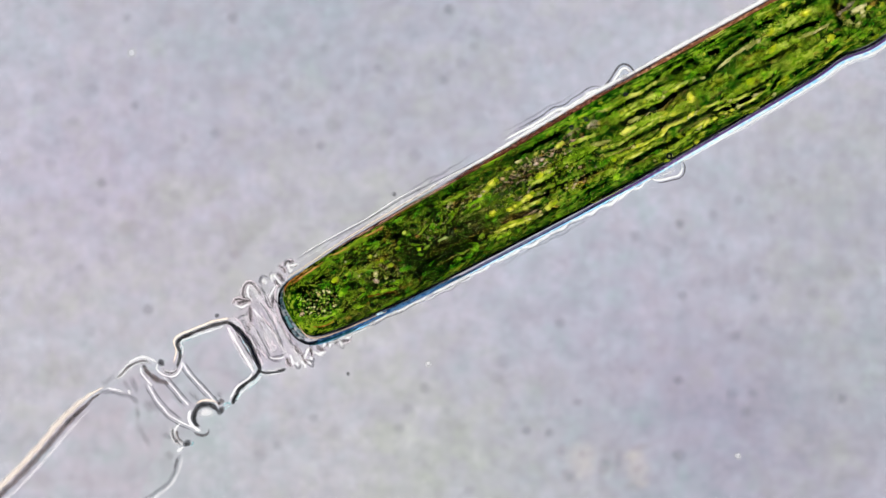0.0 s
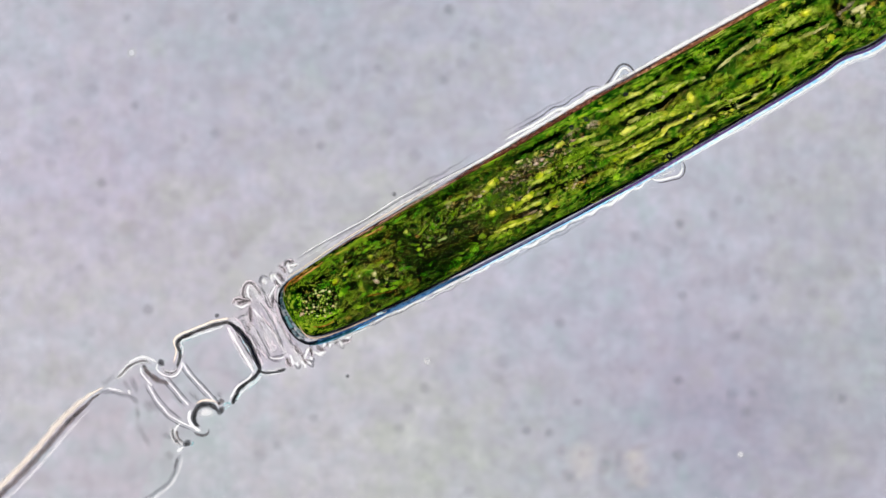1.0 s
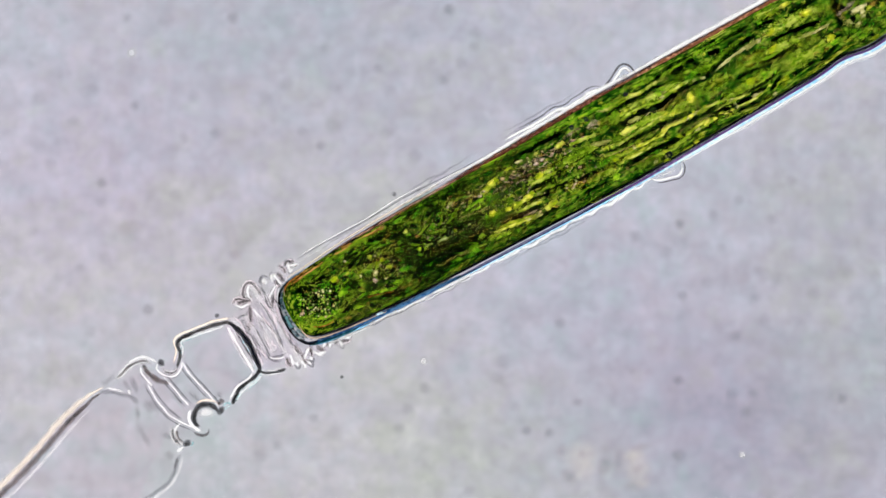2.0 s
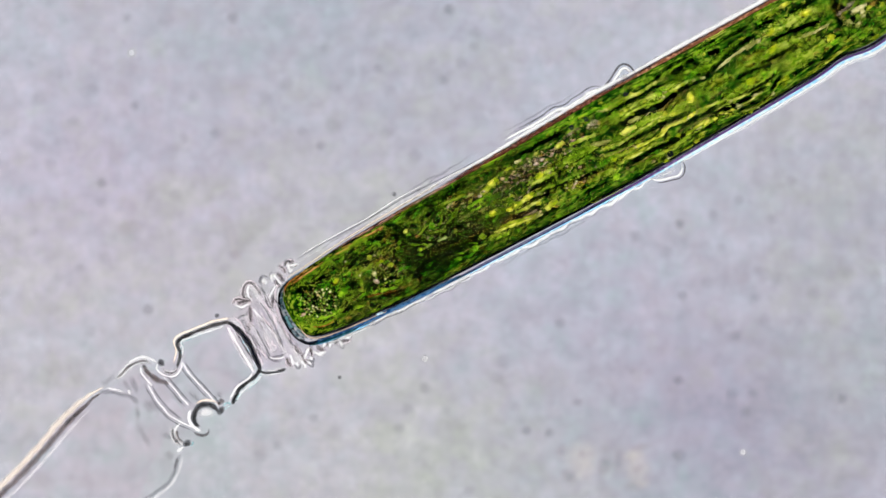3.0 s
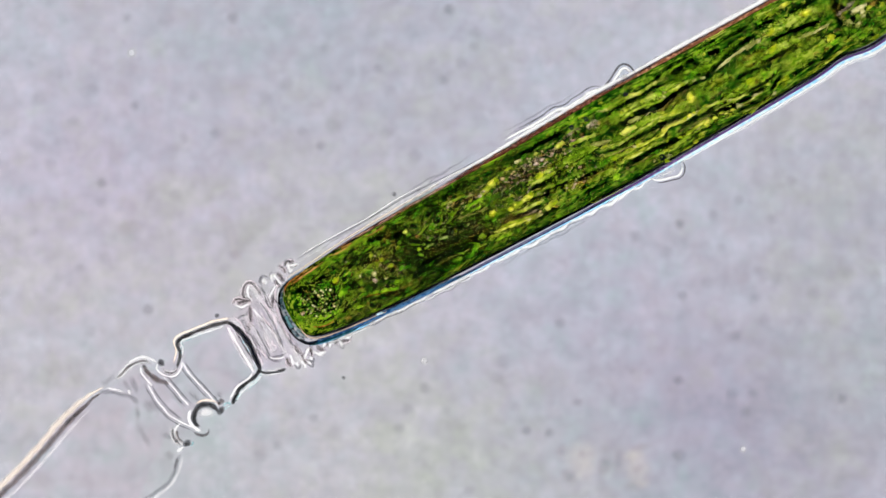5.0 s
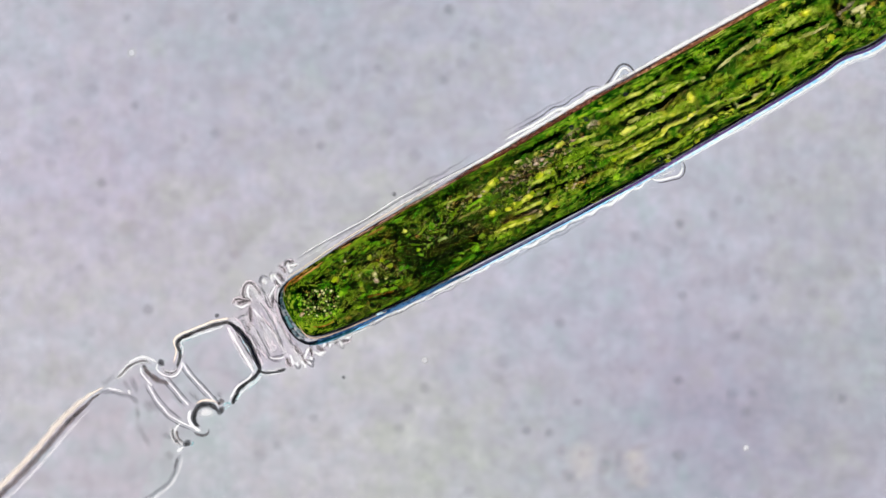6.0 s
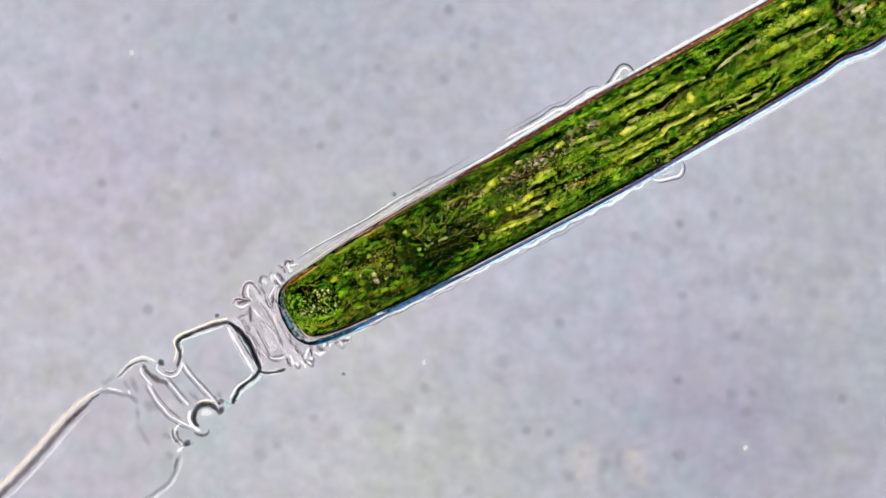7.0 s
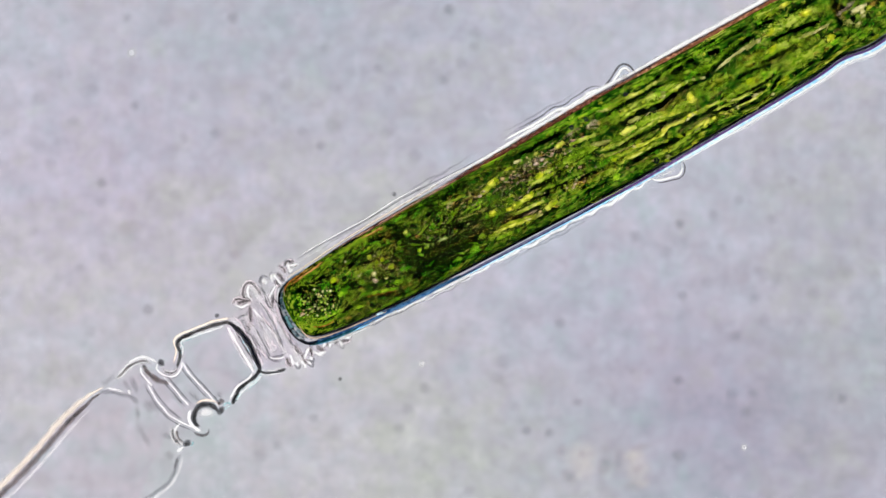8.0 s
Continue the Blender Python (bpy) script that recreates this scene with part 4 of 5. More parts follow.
def across_the_wall():
    """What shows of the next cell, past the cross wall: pale beads, black vesicles and lumps."""
    for x, y, l, w, m in ((1499, 15, 9, 3.4, M_SLATE), (1502, 38, 9, 5, M_CREAMY), (1488, 32, 5, 7, M_TAN), (1482, 36, 5, 7, M_FURROW), (1522, 14, 11, 3, M_CREAMY), (1514, 52, 9, 6, M_LIME), (1514, 20, 9, 5, M_CREAMY), (1526, 22, 5, 9, M_CREAMY), (1518, 44, 8, 4, M_CREAMY), (1484, 12, 4, 8, M_TAN), (1535, 52, 8, 5, M_BED), (1550, 66, 8, 4, M_GLOW), (1484, 26, 6, 4, M_SLATE), (1504, 6, 7, 4, M_SLATE), (1538, 14, 6, 4, M_GLOW), (1493, 15, 5, 4.5, M_FURROW), (1493, 15, 4, 3.6, M_FURROW), (1510, 34, 5, 4.5, M_FURROW), (1510, 34, 4, 3.6, M_FURROW),
                          (1503, 23, 4, 3.2, M_FURROW), (1527, 62, 9, 6, M_LIME), (1516, 70, 5, 4, M_BED), (1546, 6, 6, 3.5, M_AMBER), (1556, 24, 5, 3, M_GLOW), (1540, 40, 9, 6, M_MID), (1535, 30, 5, 5, M_FURROW), (1552, 44, 8, 5, M_FURROW), (1508, 60, 8, 4, M_OLIVE), (1500, 72, 6, 3, M_GLOW), (1562, 8, 5, 4, M_LIGHT)):
        lump(x, y, l, w, 0, m, 4.6, next_cell)
    lay(M_MUD, 3.2, 2.0, (("1476,-6 1484,16 1494,44", 5), ("1500,56 1504,68 1506,78", 3)), parent=next_cell)


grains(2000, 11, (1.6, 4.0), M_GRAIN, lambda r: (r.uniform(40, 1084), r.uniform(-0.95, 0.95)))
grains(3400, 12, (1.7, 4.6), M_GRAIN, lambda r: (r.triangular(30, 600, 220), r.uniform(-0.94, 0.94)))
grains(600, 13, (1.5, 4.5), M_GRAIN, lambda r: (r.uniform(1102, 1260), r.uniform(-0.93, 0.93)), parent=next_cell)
nearer_half()
further_half()
middle_bands()
fine_lumps()
across_the_wall()
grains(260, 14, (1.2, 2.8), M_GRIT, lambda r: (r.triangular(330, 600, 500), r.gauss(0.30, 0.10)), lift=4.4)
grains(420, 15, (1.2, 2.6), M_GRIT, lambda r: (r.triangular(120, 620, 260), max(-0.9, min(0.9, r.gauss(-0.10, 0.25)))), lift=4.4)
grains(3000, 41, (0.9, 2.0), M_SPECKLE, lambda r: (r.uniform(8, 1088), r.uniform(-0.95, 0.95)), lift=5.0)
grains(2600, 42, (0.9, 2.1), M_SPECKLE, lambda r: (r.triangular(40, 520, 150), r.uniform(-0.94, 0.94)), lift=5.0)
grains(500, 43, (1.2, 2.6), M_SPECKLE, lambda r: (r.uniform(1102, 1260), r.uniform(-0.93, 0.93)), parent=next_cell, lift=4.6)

# green bed under the trembling grains at the cell's tip
lay(M_LIME, 3.6, 2.4, (("534,548 533,534 540,522", 5), ("552,566 580,560 606,546", 5), ("596,530 610,516 622,502", 5), ("548,520 570,508 596,498", 5)))

BEADS, VESICLES = [], []


def hoop(radius, thick):
    """A small ring, the dark rim of a vesicle."""
    bm = bmesh.new()
    rings = []
    for k in range(20):
        u = 2 * math.pi * k / 20
        rings.append([bm.verts.new(((radius + thick * math.cos(w)) * math.cos(u) / 1000, (radius + thick * math.cos(w)) * math.sin(u) * 1.15 / 1000, thick * math.sin(w) / 1000)) for w in (2 * math.pi * j / 8 for j in range(8))])
    for k in range(20):
        p, q = rings[k], rings[(k + 1) % 20]
        for j in range(8):
            bm.faces.new((p[j], q[j], q[(j + 1) % 8], p[(j + 1) % 8]))
    me = bpy.data.meshes.new("dark_vesicle")
    bm.to_mesh(me)
    bm.free()
    me.attributes.new("thickness", "FLOAT", "POINT").data.foreach_set("value", [1.0] * len(me.vertices))
    me.materials.append(M_INK)
    me.shade_smooth()
    return me


def build_beads():
    rnd = random.Random(21)
    meshes = []
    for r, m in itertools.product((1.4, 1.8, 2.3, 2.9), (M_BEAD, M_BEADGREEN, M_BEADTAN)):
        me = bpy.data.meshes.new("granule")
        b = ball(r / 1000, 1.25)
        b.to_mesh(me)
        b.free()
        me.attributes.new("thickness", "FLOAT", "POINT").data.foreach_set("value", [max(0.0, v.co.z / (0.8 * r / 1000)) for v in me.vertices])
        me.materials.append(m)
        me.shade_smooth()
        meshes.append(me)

    def bead(x, y, lift):
        s, q = span(x, y)
        a, b = edge(s, False), edge(s, True)
        p, _ = skin(s, (q - (a + b) / 2) / ((b - a) / 2 - 4.5 + lift), lift)
        ob = new("granule", rnd.choice(meshes))
        ob.parent = cell
        ob.matrix_basis = Matrix.Translation(p) @ Matrix.Rotation(rnd.uniform(-1.2, 1.2), 4, "Z")
        return ob
    for i in range(300):
        a, r = rnd.uniform(0, 6.28), 31 * math.sqrt(rnd.random())
        BEADS.append(bead(566 + r * 1.1 * math.cos(a), 535 + r * 0.85 * math.sin(a), 4.5))
    for x0, y0, x1, y1, n, w in ((900, 308, 1060, 216, 70, 7), (795, 362, 850, 345, 26, 7), (735, 448, 805, 412, 14, 6), (620, 450, 700, 500, 20, 22), (1000, 325, 1060, 305, 20, 6)):
        for i in range(n):
            k = rnd.random()
            BEADS.append(bead(x0 + (x1 - x0) * k + rnd.gauss(0, w * 0.5), y0 + (y1 - y0) * k + rnd.gauss(0, w * 0.6), 3.5))
    for i, (x, y) in enumerate(pairs("1183,277 1036,212 1011,227 1106,168")):
        b = bead(x, y, 10.0)
        b.name, b.data = "dark_vesicle", hoop(3.7 if i == 0 else rnd.uniform(2.2, 3.0), 1.5 if i == 0 else 1.2)
        b.location.z += 0.03
        tagged(b, "small round black vesicle with a clear middle")
        VESICLES.append(b)


build_beads()

# ---- walls and sheath of the living cell ----
def wall(name, pts, wide, material, label="", tall=None, z=AXIS, parent=alga, wobble=0.0, ends=0.35, uneven=0.06):
    length = sum(math.dist(p[:2], q[:2]) for p, q in zip(pts, pts[1:]))
    if material is M_MIST:
        run = 2.2
    elif material in (M_FAINT, M_HAZE, M_SMOKE, M_HALO, M_BUFF, M_PINK):
        run = max(2.4, length / 20)
    elif material in (M_WHITE, M_FOLD, M_CREAM, M_CYAN):
        run = max(3.5, length / 13)
    else:
        run = max(5.0, length / 9)
    swell = 1.5 if material in (M_FOLD, M_FAINT, M_MIST, M_SMOKE, M_BROWNISH, M_HAZE, M_BUFF, M_WALL) else 1.2
    return part(name, rod(pts, wide * swell, tall, z, ends, wobble, 3.0 if length > 40 else 1.2, uneven, run), material, parent, label)


# upper side: white refraction line, painted salmon colour fringe between two dark lines
wall("wall_band", along(120, 400, -4.4, True), 3.0, M_BROWN, "dark reddish colour fringe painted along the cell wall", 16)
wall("wall_band", along(330, 720, -4.2, True), 6.4, M_BROWN, "reddish brown colour fringe painted along the cell wall", 16)
wall("wall_band", along(640, 1400, -4.6, True), 6.0, M_SALMON, "salmon colour fringe painted along the cell wall", 16)
# white rods stand in for light bent at the sheath's clear edge
wall("wall_rim", along(180, 420, 6.4, True, waves=((0.8, 160, 0),)), 2.6, M_HALO, "pale refraction line painted along the sheath", 8, ends=0.2)
wall("wall_rim", along(360, 760, 4.6, True, waves=((0.8, 160, 0),)), 4.6, M_WHITE, "white refraction line painted along the sheath", 8, ends=0.2)
wall("wall_rim", along(700, 1400, 4.4, True), 5.6, M_WHITE, "white refraction line painted along the sheath", 8)
wall("wall_line", along(330, 1400, -10.0, True), 1.8, M_RED, "thin dark red line of the painted colour fringe", 18)
wall("wall_line", along(330, 640, 0.9, True), 0.8, M_RED, "thin dark red line of the painted colour fringe", 16)
wall("wall_line", along(600, 1400, 0.6, True), 1.5, M_PLUM, "dark plum line of the painted colour fringe", 16)
wall("wall_line", along(110, 1100, -12.6, True), 2.6, M_FURROW, "dark inner line of the wall", 6)
# lower side: black line, painted blue or lilac fringe, then the sheath's bright line
wall("wall_line", along(60, 680, -3.0, False), 2.3, M_INK, "thin dark line of the cell wall", 28)
wall("wall_line", along(340, 1400, -2.6, False), 2.6, M_INK, "dark line of the cell wall", 24)
wall("wall_band", along(-2, 300, 3.2, False), 5.0, M_BLUE, "blue colour fringe painted along the cell wall", 12)
wall("wall_band", along(290, 560, 3.4, False), 1.8, M_STEEL, "greyish lilac colour fringe painted along the cell wall", 20, AXIS + 0.012)
wall("wall_line", along(220, 640, 5.4, False), 1.5, M_BLUE, "thin dark blue line of the painted colour fringe", 12)
wall("wall_rim", along(10, 120, 8.6, False), 2.2, M_CYAN, "cyan colour fringe painted along the cell wall", 8)
wall("wall_band", along(500, 1400, 2.8, False), 2.6, M_LILAC, "purple colour fringe painted along the cell wall", 12, uneven=0.01)
wall("wall_band", along(280, 680, 7.0, False), 2.6, M_CYAN, "pale blue colour fringe painted along the cell wall", 8)
wall("wall_rim", along(640, 1400, 6.6, False), 4.6, M_CYAN, "pale blue colour fringe painted along the sheath", 8, uneven=0.01)
wall("wall_rim", along(728, 1400, 11.4, False), 3.2, M_WHITE, "white refraction line painted along the sheath", 8, uneven=0.01)
wall("wall_rim", along(300, 686, 11.2, False, 3.0, ((1.3, 53, 0), (1.0, 31, 2), (0.4, 19, 1), (1.2, 143, 1))), 4.2, M_WHITE, "wavy white refraction line painted along the sheath", 5)
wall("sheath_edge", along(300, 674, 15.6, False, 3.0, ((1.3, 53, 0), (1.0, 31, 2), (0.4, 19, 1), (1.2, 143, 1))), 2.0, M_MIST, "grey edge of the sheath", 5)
wall("wall_rim", along(90, 340, 8.6, False, 3.0, ((0.8, 41, 0), (0.8, 90, 1))), 3.6, M_WHITE, "wavy white refraction line painted along the sheath", 5)
wall("wall_rim", along(200, 330, 13.6, False, 3.0, ((1.4, 37, 0),)), 2.4, M_HALO, "wavy pale fold of the sheath", 5)
wall("sheath_edge", along(190, 330, 16.4, False, 3.0, ((1.4, 37, 0),)), 1.6, M_MIST, "grey edge of the sheath", 5)
wall("sheath_edge", along(15, 505, 15, True, 4.0, ((1.6, 83, 0), (1.0, 37, 1))), 1.8, M_MIST, "faint grey outer edge of the sheath", 4)
wall("sheath_edge", along(15, 330, 10.5, True, 4.0, ((1.0, 60, 0),)), 2.0, M_GLAZE, "faint pale outer fold of the sheath", 4)
wall("sheath_edge", along(230, 470, 20, True, 4.0, ((1.2, 97, 0), (0.8, 41, 1))), 2.0, M_MIST, "faint grey outer edge of the sheath", 4)
wall("sheath_edge", along(430, 640, 18, True, 4.0, ((1.2, 97, 2), (0.8, 41, 0))), 1.8, M_MIST, "faint grey outer edge of the sheath", 4)
wall("sheath_edge", along(300, 640, 20, False, 3.0, ((1.3, 37, 0), (1.6, 120, 1))), 2.0, M_MIST, "faint pinkish outer edge of the sheath", 4)
wall("sheath_edge", pairs("515,466 560,438 600,416 650,389 700,359 760,327 820,297 880,264"), 0.9, M_HAZE, "thin grey outer line of the sheath", 4)
wall("sheath_edge", along(50, 320, 13.0, False, 3.0, ((1.0, 53, 0),)), 1.3, M_HAZE, "thin grey outer line of the sheath", 4)
wall("sheath_edge", along(820, 1380, 15.5, False, 4.0), 2.4, M_GLAZE, "faint pale outer edge of the sheath", 4)
# rounded end wall of the living cell: thin layered lines
wall("end_wall", pairs("580,453 545,478 518,495 501,511 497,528 500,548 509,571 523,591 541,603"), 4.6, M_TEAL, "bluish grey end wall", 6)
wall("end_wall", pairs("503,516 503,532 510,552 520,574 532,590 545,600"), 5.0, M_TEAL, "bluish grey layer of the end wall", 8)
wall("end_wall", pairs("505,556 511,570 519,583"), 3.2, M_AQUADARK, "bluish thickening of the end wall", 12)
wall("end_wall", pairs("520,491 560,467 600,441 650,411 700,382 740,357"), 3.4, M_TEAL, "bluish grey side of the end wall", 6)
wall("end_wall", pairs("760,346 700,379 650,409 600,441 545,478 512,499 499,512 494,526 496,547 504,570 517,591 532,604 549,609 575,603"), 2.0, M_INK, "dark line round the cell's end", 14)
wall("end_wall", pairs("720,530 660,556 600,583 562,594 546,592 536,582"), 2.2, M_INK, "thin dark line inside the end wall", 34)
wall("end_wall", pairs("524,560 521,551 512,541 506,530 506,520"), 1.6, M_INK, "thin dark line inside the end wall", 34)
wall("end_wall", pairs("690,549 650,566 610,583 570,597 548,597 535,585 528,570 522,554 512,541 505,526 504,514 510,502"), 1.4, M_PEACH, "cream inner line round the cell's end", 30)
wall("end_wall", pairs("503,522 506,509 516,498 536,484 560,468"), 2.6, M_ORANGE, "orange line along the end", 40)
wall("end_wall", pairs("780,324 750,341 700,370 650,400 600,431 550,465 520,484 503,495"), 2.0, M_CREAM, "pinkish white line along the wall", 8)
wall("end_wall", pairs("768,338 700,377 650,406 600,437 552,470"), 1.6, M_RED, "dark pink line along the wall", 10)
wall("end_wall", pairs("505,494 491,508 487,524 490,547 499,575 512,597 527,613"), 3.2, M_PINK, "pinkish white line round the cell's end", 6)
wall("end_wall", pairs("528,600 546,608 566,604"), 2.9, M_INK, "dark thickening of the end wall", 10)
wall("sheath_edge", pairs("523,457 560,435 600,413 650,386 700,354 760,322"), 1.8, M_HALO, "pale streak of the clear sheath", 4)
wall("sheath_edge", pairs("545,452 600,420 650,391 690,368"), 2.0, M_MIST, "faint grey streak of the clear sheath", 4)
wall("wall_rim", pairs("664,559 671,555 680,552"), 2.6, M_CYAN, "bright gap in the dark wall", 26)
wall("end_wall", pairs("546,612 572,605 600,595 640,578"), 2.6, M_AQUADARK, "bluish green line below the cell's end", 14)
wall("wall_rim", pairs("566,614 600,601 640,584 670,570"), 2.6, M_HALO, "pale line below the cell wall", 8)
# cross wall towards the next cell, with its thickened collar
wall("cross_wall", [(1468, -20, 166), (1476, 20, 172), (1489, 55, 165), (1496, 90, 120)], 4.0, M_MUD, "brown cross wall between two cells", 8)
wall("cross_wall", [(1474, -20, 165), (1481, 20, 171), (1493, 52, 164), (1500, 84, 120)], 1.5, M_DARK, "dark line of the cross wall", 8)

# ---- clear sheath bumps and flaps ----
wall("sheath_edge", pairs("906,233 922,225 940,216 958,206 970,196 980,190 992,188 1002,184 1012,175 1026,167 1038,158 1050,153 1062,153 1074,149"), 1.5, M_HAZE, "grey scalloped outer edge of the sheath", 5)
wall("sheath_edge", pairs("850,258 890,236 930,213 952,201 972,188 994,180 1020,162 1046,146 1064,143"), 2.2, M_MIST, "faint pinkish outer line of the sheath", 4)
wall("sheath_fold", pairs("890,250 920,234 944,222 962,211 982,198 1004,191 1028,176 1050,162 1070,158 1084,148"), 3.4, M_WHITE, "white bulging fold of the sheath", 6)
wall("sheath_fold", pairs("976,200 990,194 1004,190"), 3.2, M_WHITE, "white bulging fold of the sheath", 6)
wall("sheath_fold", pairs("1030,172 1044,164 1064,158"), 3.2, M_WHITE, "white bulging fold of the sheath", 6)
wall("flap", pairs("1060,160 1070,152 1079,142 1086,131 1094,119 1101,114 1110,115 1118,121 1125,131 1130,140"), 1.8, M_SMOKE, "small clear flap of the sheath", 6)
wall("flap_rim", pairs("1074,156 1084,146 1093,133 1100,123 1107,121 1114,126 1120,136"), 3.0, M_WHITE, "white rim of a small flap", 5)
wall("flap_rim", pairs("1084,152 1096,141 1108,134 1120,132"), 3.6, M_HALO, "pale fill of a small flap", 5)
wall("flap_rim", pairs("1146,318 1152,316 1160,319 1174,318 1189,314 1200,311 1206,304 1207,295 1204,287"), 2.6, M_WHITE, "white rim of a small flap", 5)
wall("flap", pairs("1154,324 1172,323 1190,319 1204,315 1211,306 1212,295 1208,285 1201,278"), 1.1, M_SMOKE, "small clear flap of the sheath", 5)
wall("flap_rim", pairs("1158,313 1176,309 1190,303 1202,295"), 3.0, M_HALO, "pale fill of a small flap", 4)


# ---- the empty cells: clear walls, folds and torn ends ----
def veil_tube(points, radii, name, parent, label):
    c = curve_through([(*p, r) for p, r in zip(points, radii)], 8.0)
    path = [at(x, y) for x, y, _ in c]
    rr = [max(2.0, r) / 1000 for _, _, r in c]
    return part(name, sweep(bmesh.new(), path, [Vector((0, 0, 1))] * len(path), rr, [r * 0.9 for r in rr], 28), M_VEIL, parent, label)


empty = veil_tube(pairs("305,690 340,670 390,645 430,622"), (44, 49, 50, 46), "empty_cell", alga, "clear empty cell with dark outline")
cap = veil_tube(pairs("432,618 455,598 485,577 503,566"), (52, 58, 60, 54), "wall_cap", alga, "crumpled clear caps round the cell's end")
torn = veil_tube(pairs("60,1000 120,900 190,790 262,718 300,694"), (120, 112, 88, 60, 46), "torn_cell", alga, "torn clear empty cell")


def knot(x, y, radius, parent, label, name="curl", stretch=1.0, turn=0.0):
    """A small dark knot where a torn wall has rolled up."""
    bm = ball(1.0, 1.0, 2)
    thick = bm.verts.layers.float.new("thickness")
    for v in bm.verts:
        v[thick] = max(0.0, v.co.z / 0.8)
        v.co *= 1 + 0.3 * noise.noise(v.co * 1.5 + Vector((x, y, 0)))
    r = radius / 1000
    bmesh.ops.transform(bm, verts=bm.verts, matrix=Matrix.Translation(at(x, y)) @ Matrix.Rotation(turn, 4, "Z") @ Matrix.Diagonal((r * stretch, r, r, 1)))
    return part(name, bm, M_INK, parent, label)


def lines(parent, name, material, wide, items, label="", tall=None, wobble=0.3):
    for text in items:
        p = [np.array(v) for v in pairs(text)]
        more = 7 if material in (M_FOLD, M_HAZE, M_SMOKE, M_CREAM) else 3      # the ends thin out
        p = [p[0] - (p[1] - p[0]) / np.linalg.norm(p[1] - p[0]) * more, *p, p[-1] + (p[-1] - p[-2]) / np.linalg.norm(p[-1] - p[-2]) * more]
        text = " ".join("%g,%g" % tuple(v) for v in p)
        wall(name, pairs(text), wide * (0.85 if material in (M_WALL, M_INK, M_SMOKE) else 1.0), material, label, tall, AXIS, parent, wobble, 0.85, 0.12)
        # grey diffraction border of a white fold, painted as a wider strip beneath
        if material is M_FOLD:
            wall("fold_shadow", pairs(text), wide + 2.6, M_MIST, "grey diffraction edge painted beside a fold", 1.5, AXIS - 0.008, parent, wobble, 0.5)
        # diffraction halo beside each dark wall, laid in as a pale strip
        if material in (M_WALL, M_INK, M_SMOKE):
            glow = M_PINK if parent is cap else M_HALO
            wall("wall_glow", pairs(text), wide + 3.6, glow, "pale diffraction halo painted round a clear wall", 2.0, AXIS - 0.012, parent, wobble, 0.5)


# clear walls: refraction's dark lines and bright rims, put into the rods' colours
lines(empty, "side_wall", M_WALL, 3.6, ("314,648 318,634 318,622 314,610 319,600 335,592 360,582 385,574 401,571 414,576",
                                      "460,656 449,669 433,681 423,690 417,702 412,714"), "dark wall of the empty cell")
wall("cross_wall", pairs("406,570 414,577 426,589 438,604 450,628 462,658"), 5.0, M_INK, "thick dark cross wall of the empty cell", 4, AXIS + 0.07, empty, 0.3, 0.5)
wall("wall_glow", pairs("404,578 420,606 438,636 454,660"), 9.0, M_HALO, "pale diffraction halo painted round a clear wall", 2.0, AXIS - 0.012, empty)
wall("wall_glow", pairs("428,580 442,600 456,630 468,656"), 6.0, M_PINK, "pinkish diffraction halo painted round a clear wall", 2.0, AXIS - 0.012, empty)
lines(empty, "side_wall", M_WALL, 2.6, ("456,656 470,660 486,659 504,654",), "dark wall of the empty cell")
lines(empty, "wall_rim", M_FOLD, 2.7, ("403,579 411,594 424,616 438,640 450,659",), "white refraction line painted beside a wall")
lines(empty, "wall_rim", M_FOLD, 2.0, ("447,658 442,668 424,681 414,692 408,706",), "white refraction line painted beside a wall")
lines(empty, "wall_rim", M_CREAM, 2.2, ("308,640 312,622 308,606 316,594 348,580 380,568 404,564",), "cream refraction line painted beside a wall")
lines(empty, "wall_rim", M_HALO, 2.4, ("323,634 323,615 321,605 340,597 380,583 398,579", "466,664 454,675 436,688 426,697 420,710"), "pale refraction line painted beside a wall")
lines(empty, "wall_rim", M_AQUA, 1.5, ("324,612 322,606 338,599 356,592", "463,662 452,674 436,686 426,695 420,708"), "thin cyan colour fringe painted beside a wall")
lines(empty, "glassy_rim", M_AQUA, 2.4, ("428,598 436,612 444,627",), "bluish gap in the cross wall")
wall("wall_line", pairs("412,580 424,598 434,615 444,632 453,648"), 1.7, M_SMOKE, "thin dark line beside the cross wall", None, AXIS, empty)
lines(empty, "fold", M_FOLD, 1.55, ("322,640 334,660 354,682 374,704 388,720", "290,668 303,682 318,700 334,718",
                                    "262,680 272,700 285,718 300,735 320,747 342,757"), "white fold line across the clear cell")
# grey borders and soft shading of the folds, painted as strips
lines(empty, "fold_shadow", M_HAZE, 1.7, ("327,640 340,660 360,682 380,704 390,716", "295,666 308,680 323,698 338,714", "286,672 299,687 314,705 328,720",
                                        "257,682 267,703 280,722 296,739 316,752 338,761", "267,678 277,697 290,714 305,730 324,743", "318,645 330,664 350,687 368,706"), "grey diffraction edge painted beside a fold")
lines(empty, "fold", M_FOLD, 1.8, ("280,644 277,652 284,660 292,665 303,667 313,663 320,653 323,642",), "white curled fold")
lines(empty, "fold_shadow", M_SMOKE, 1.9, ("288,650 292,658 302,661 311,657 316,648",), "grey diffraction edge painted beside a fold")
lines(empty, "fold_shadow", M_MIST, 4.5, ("300,690 318,712 330,724", "332,690 348,706 360,712", "384,690 390,702 394,714"), "soft grey shading painted into a fold")
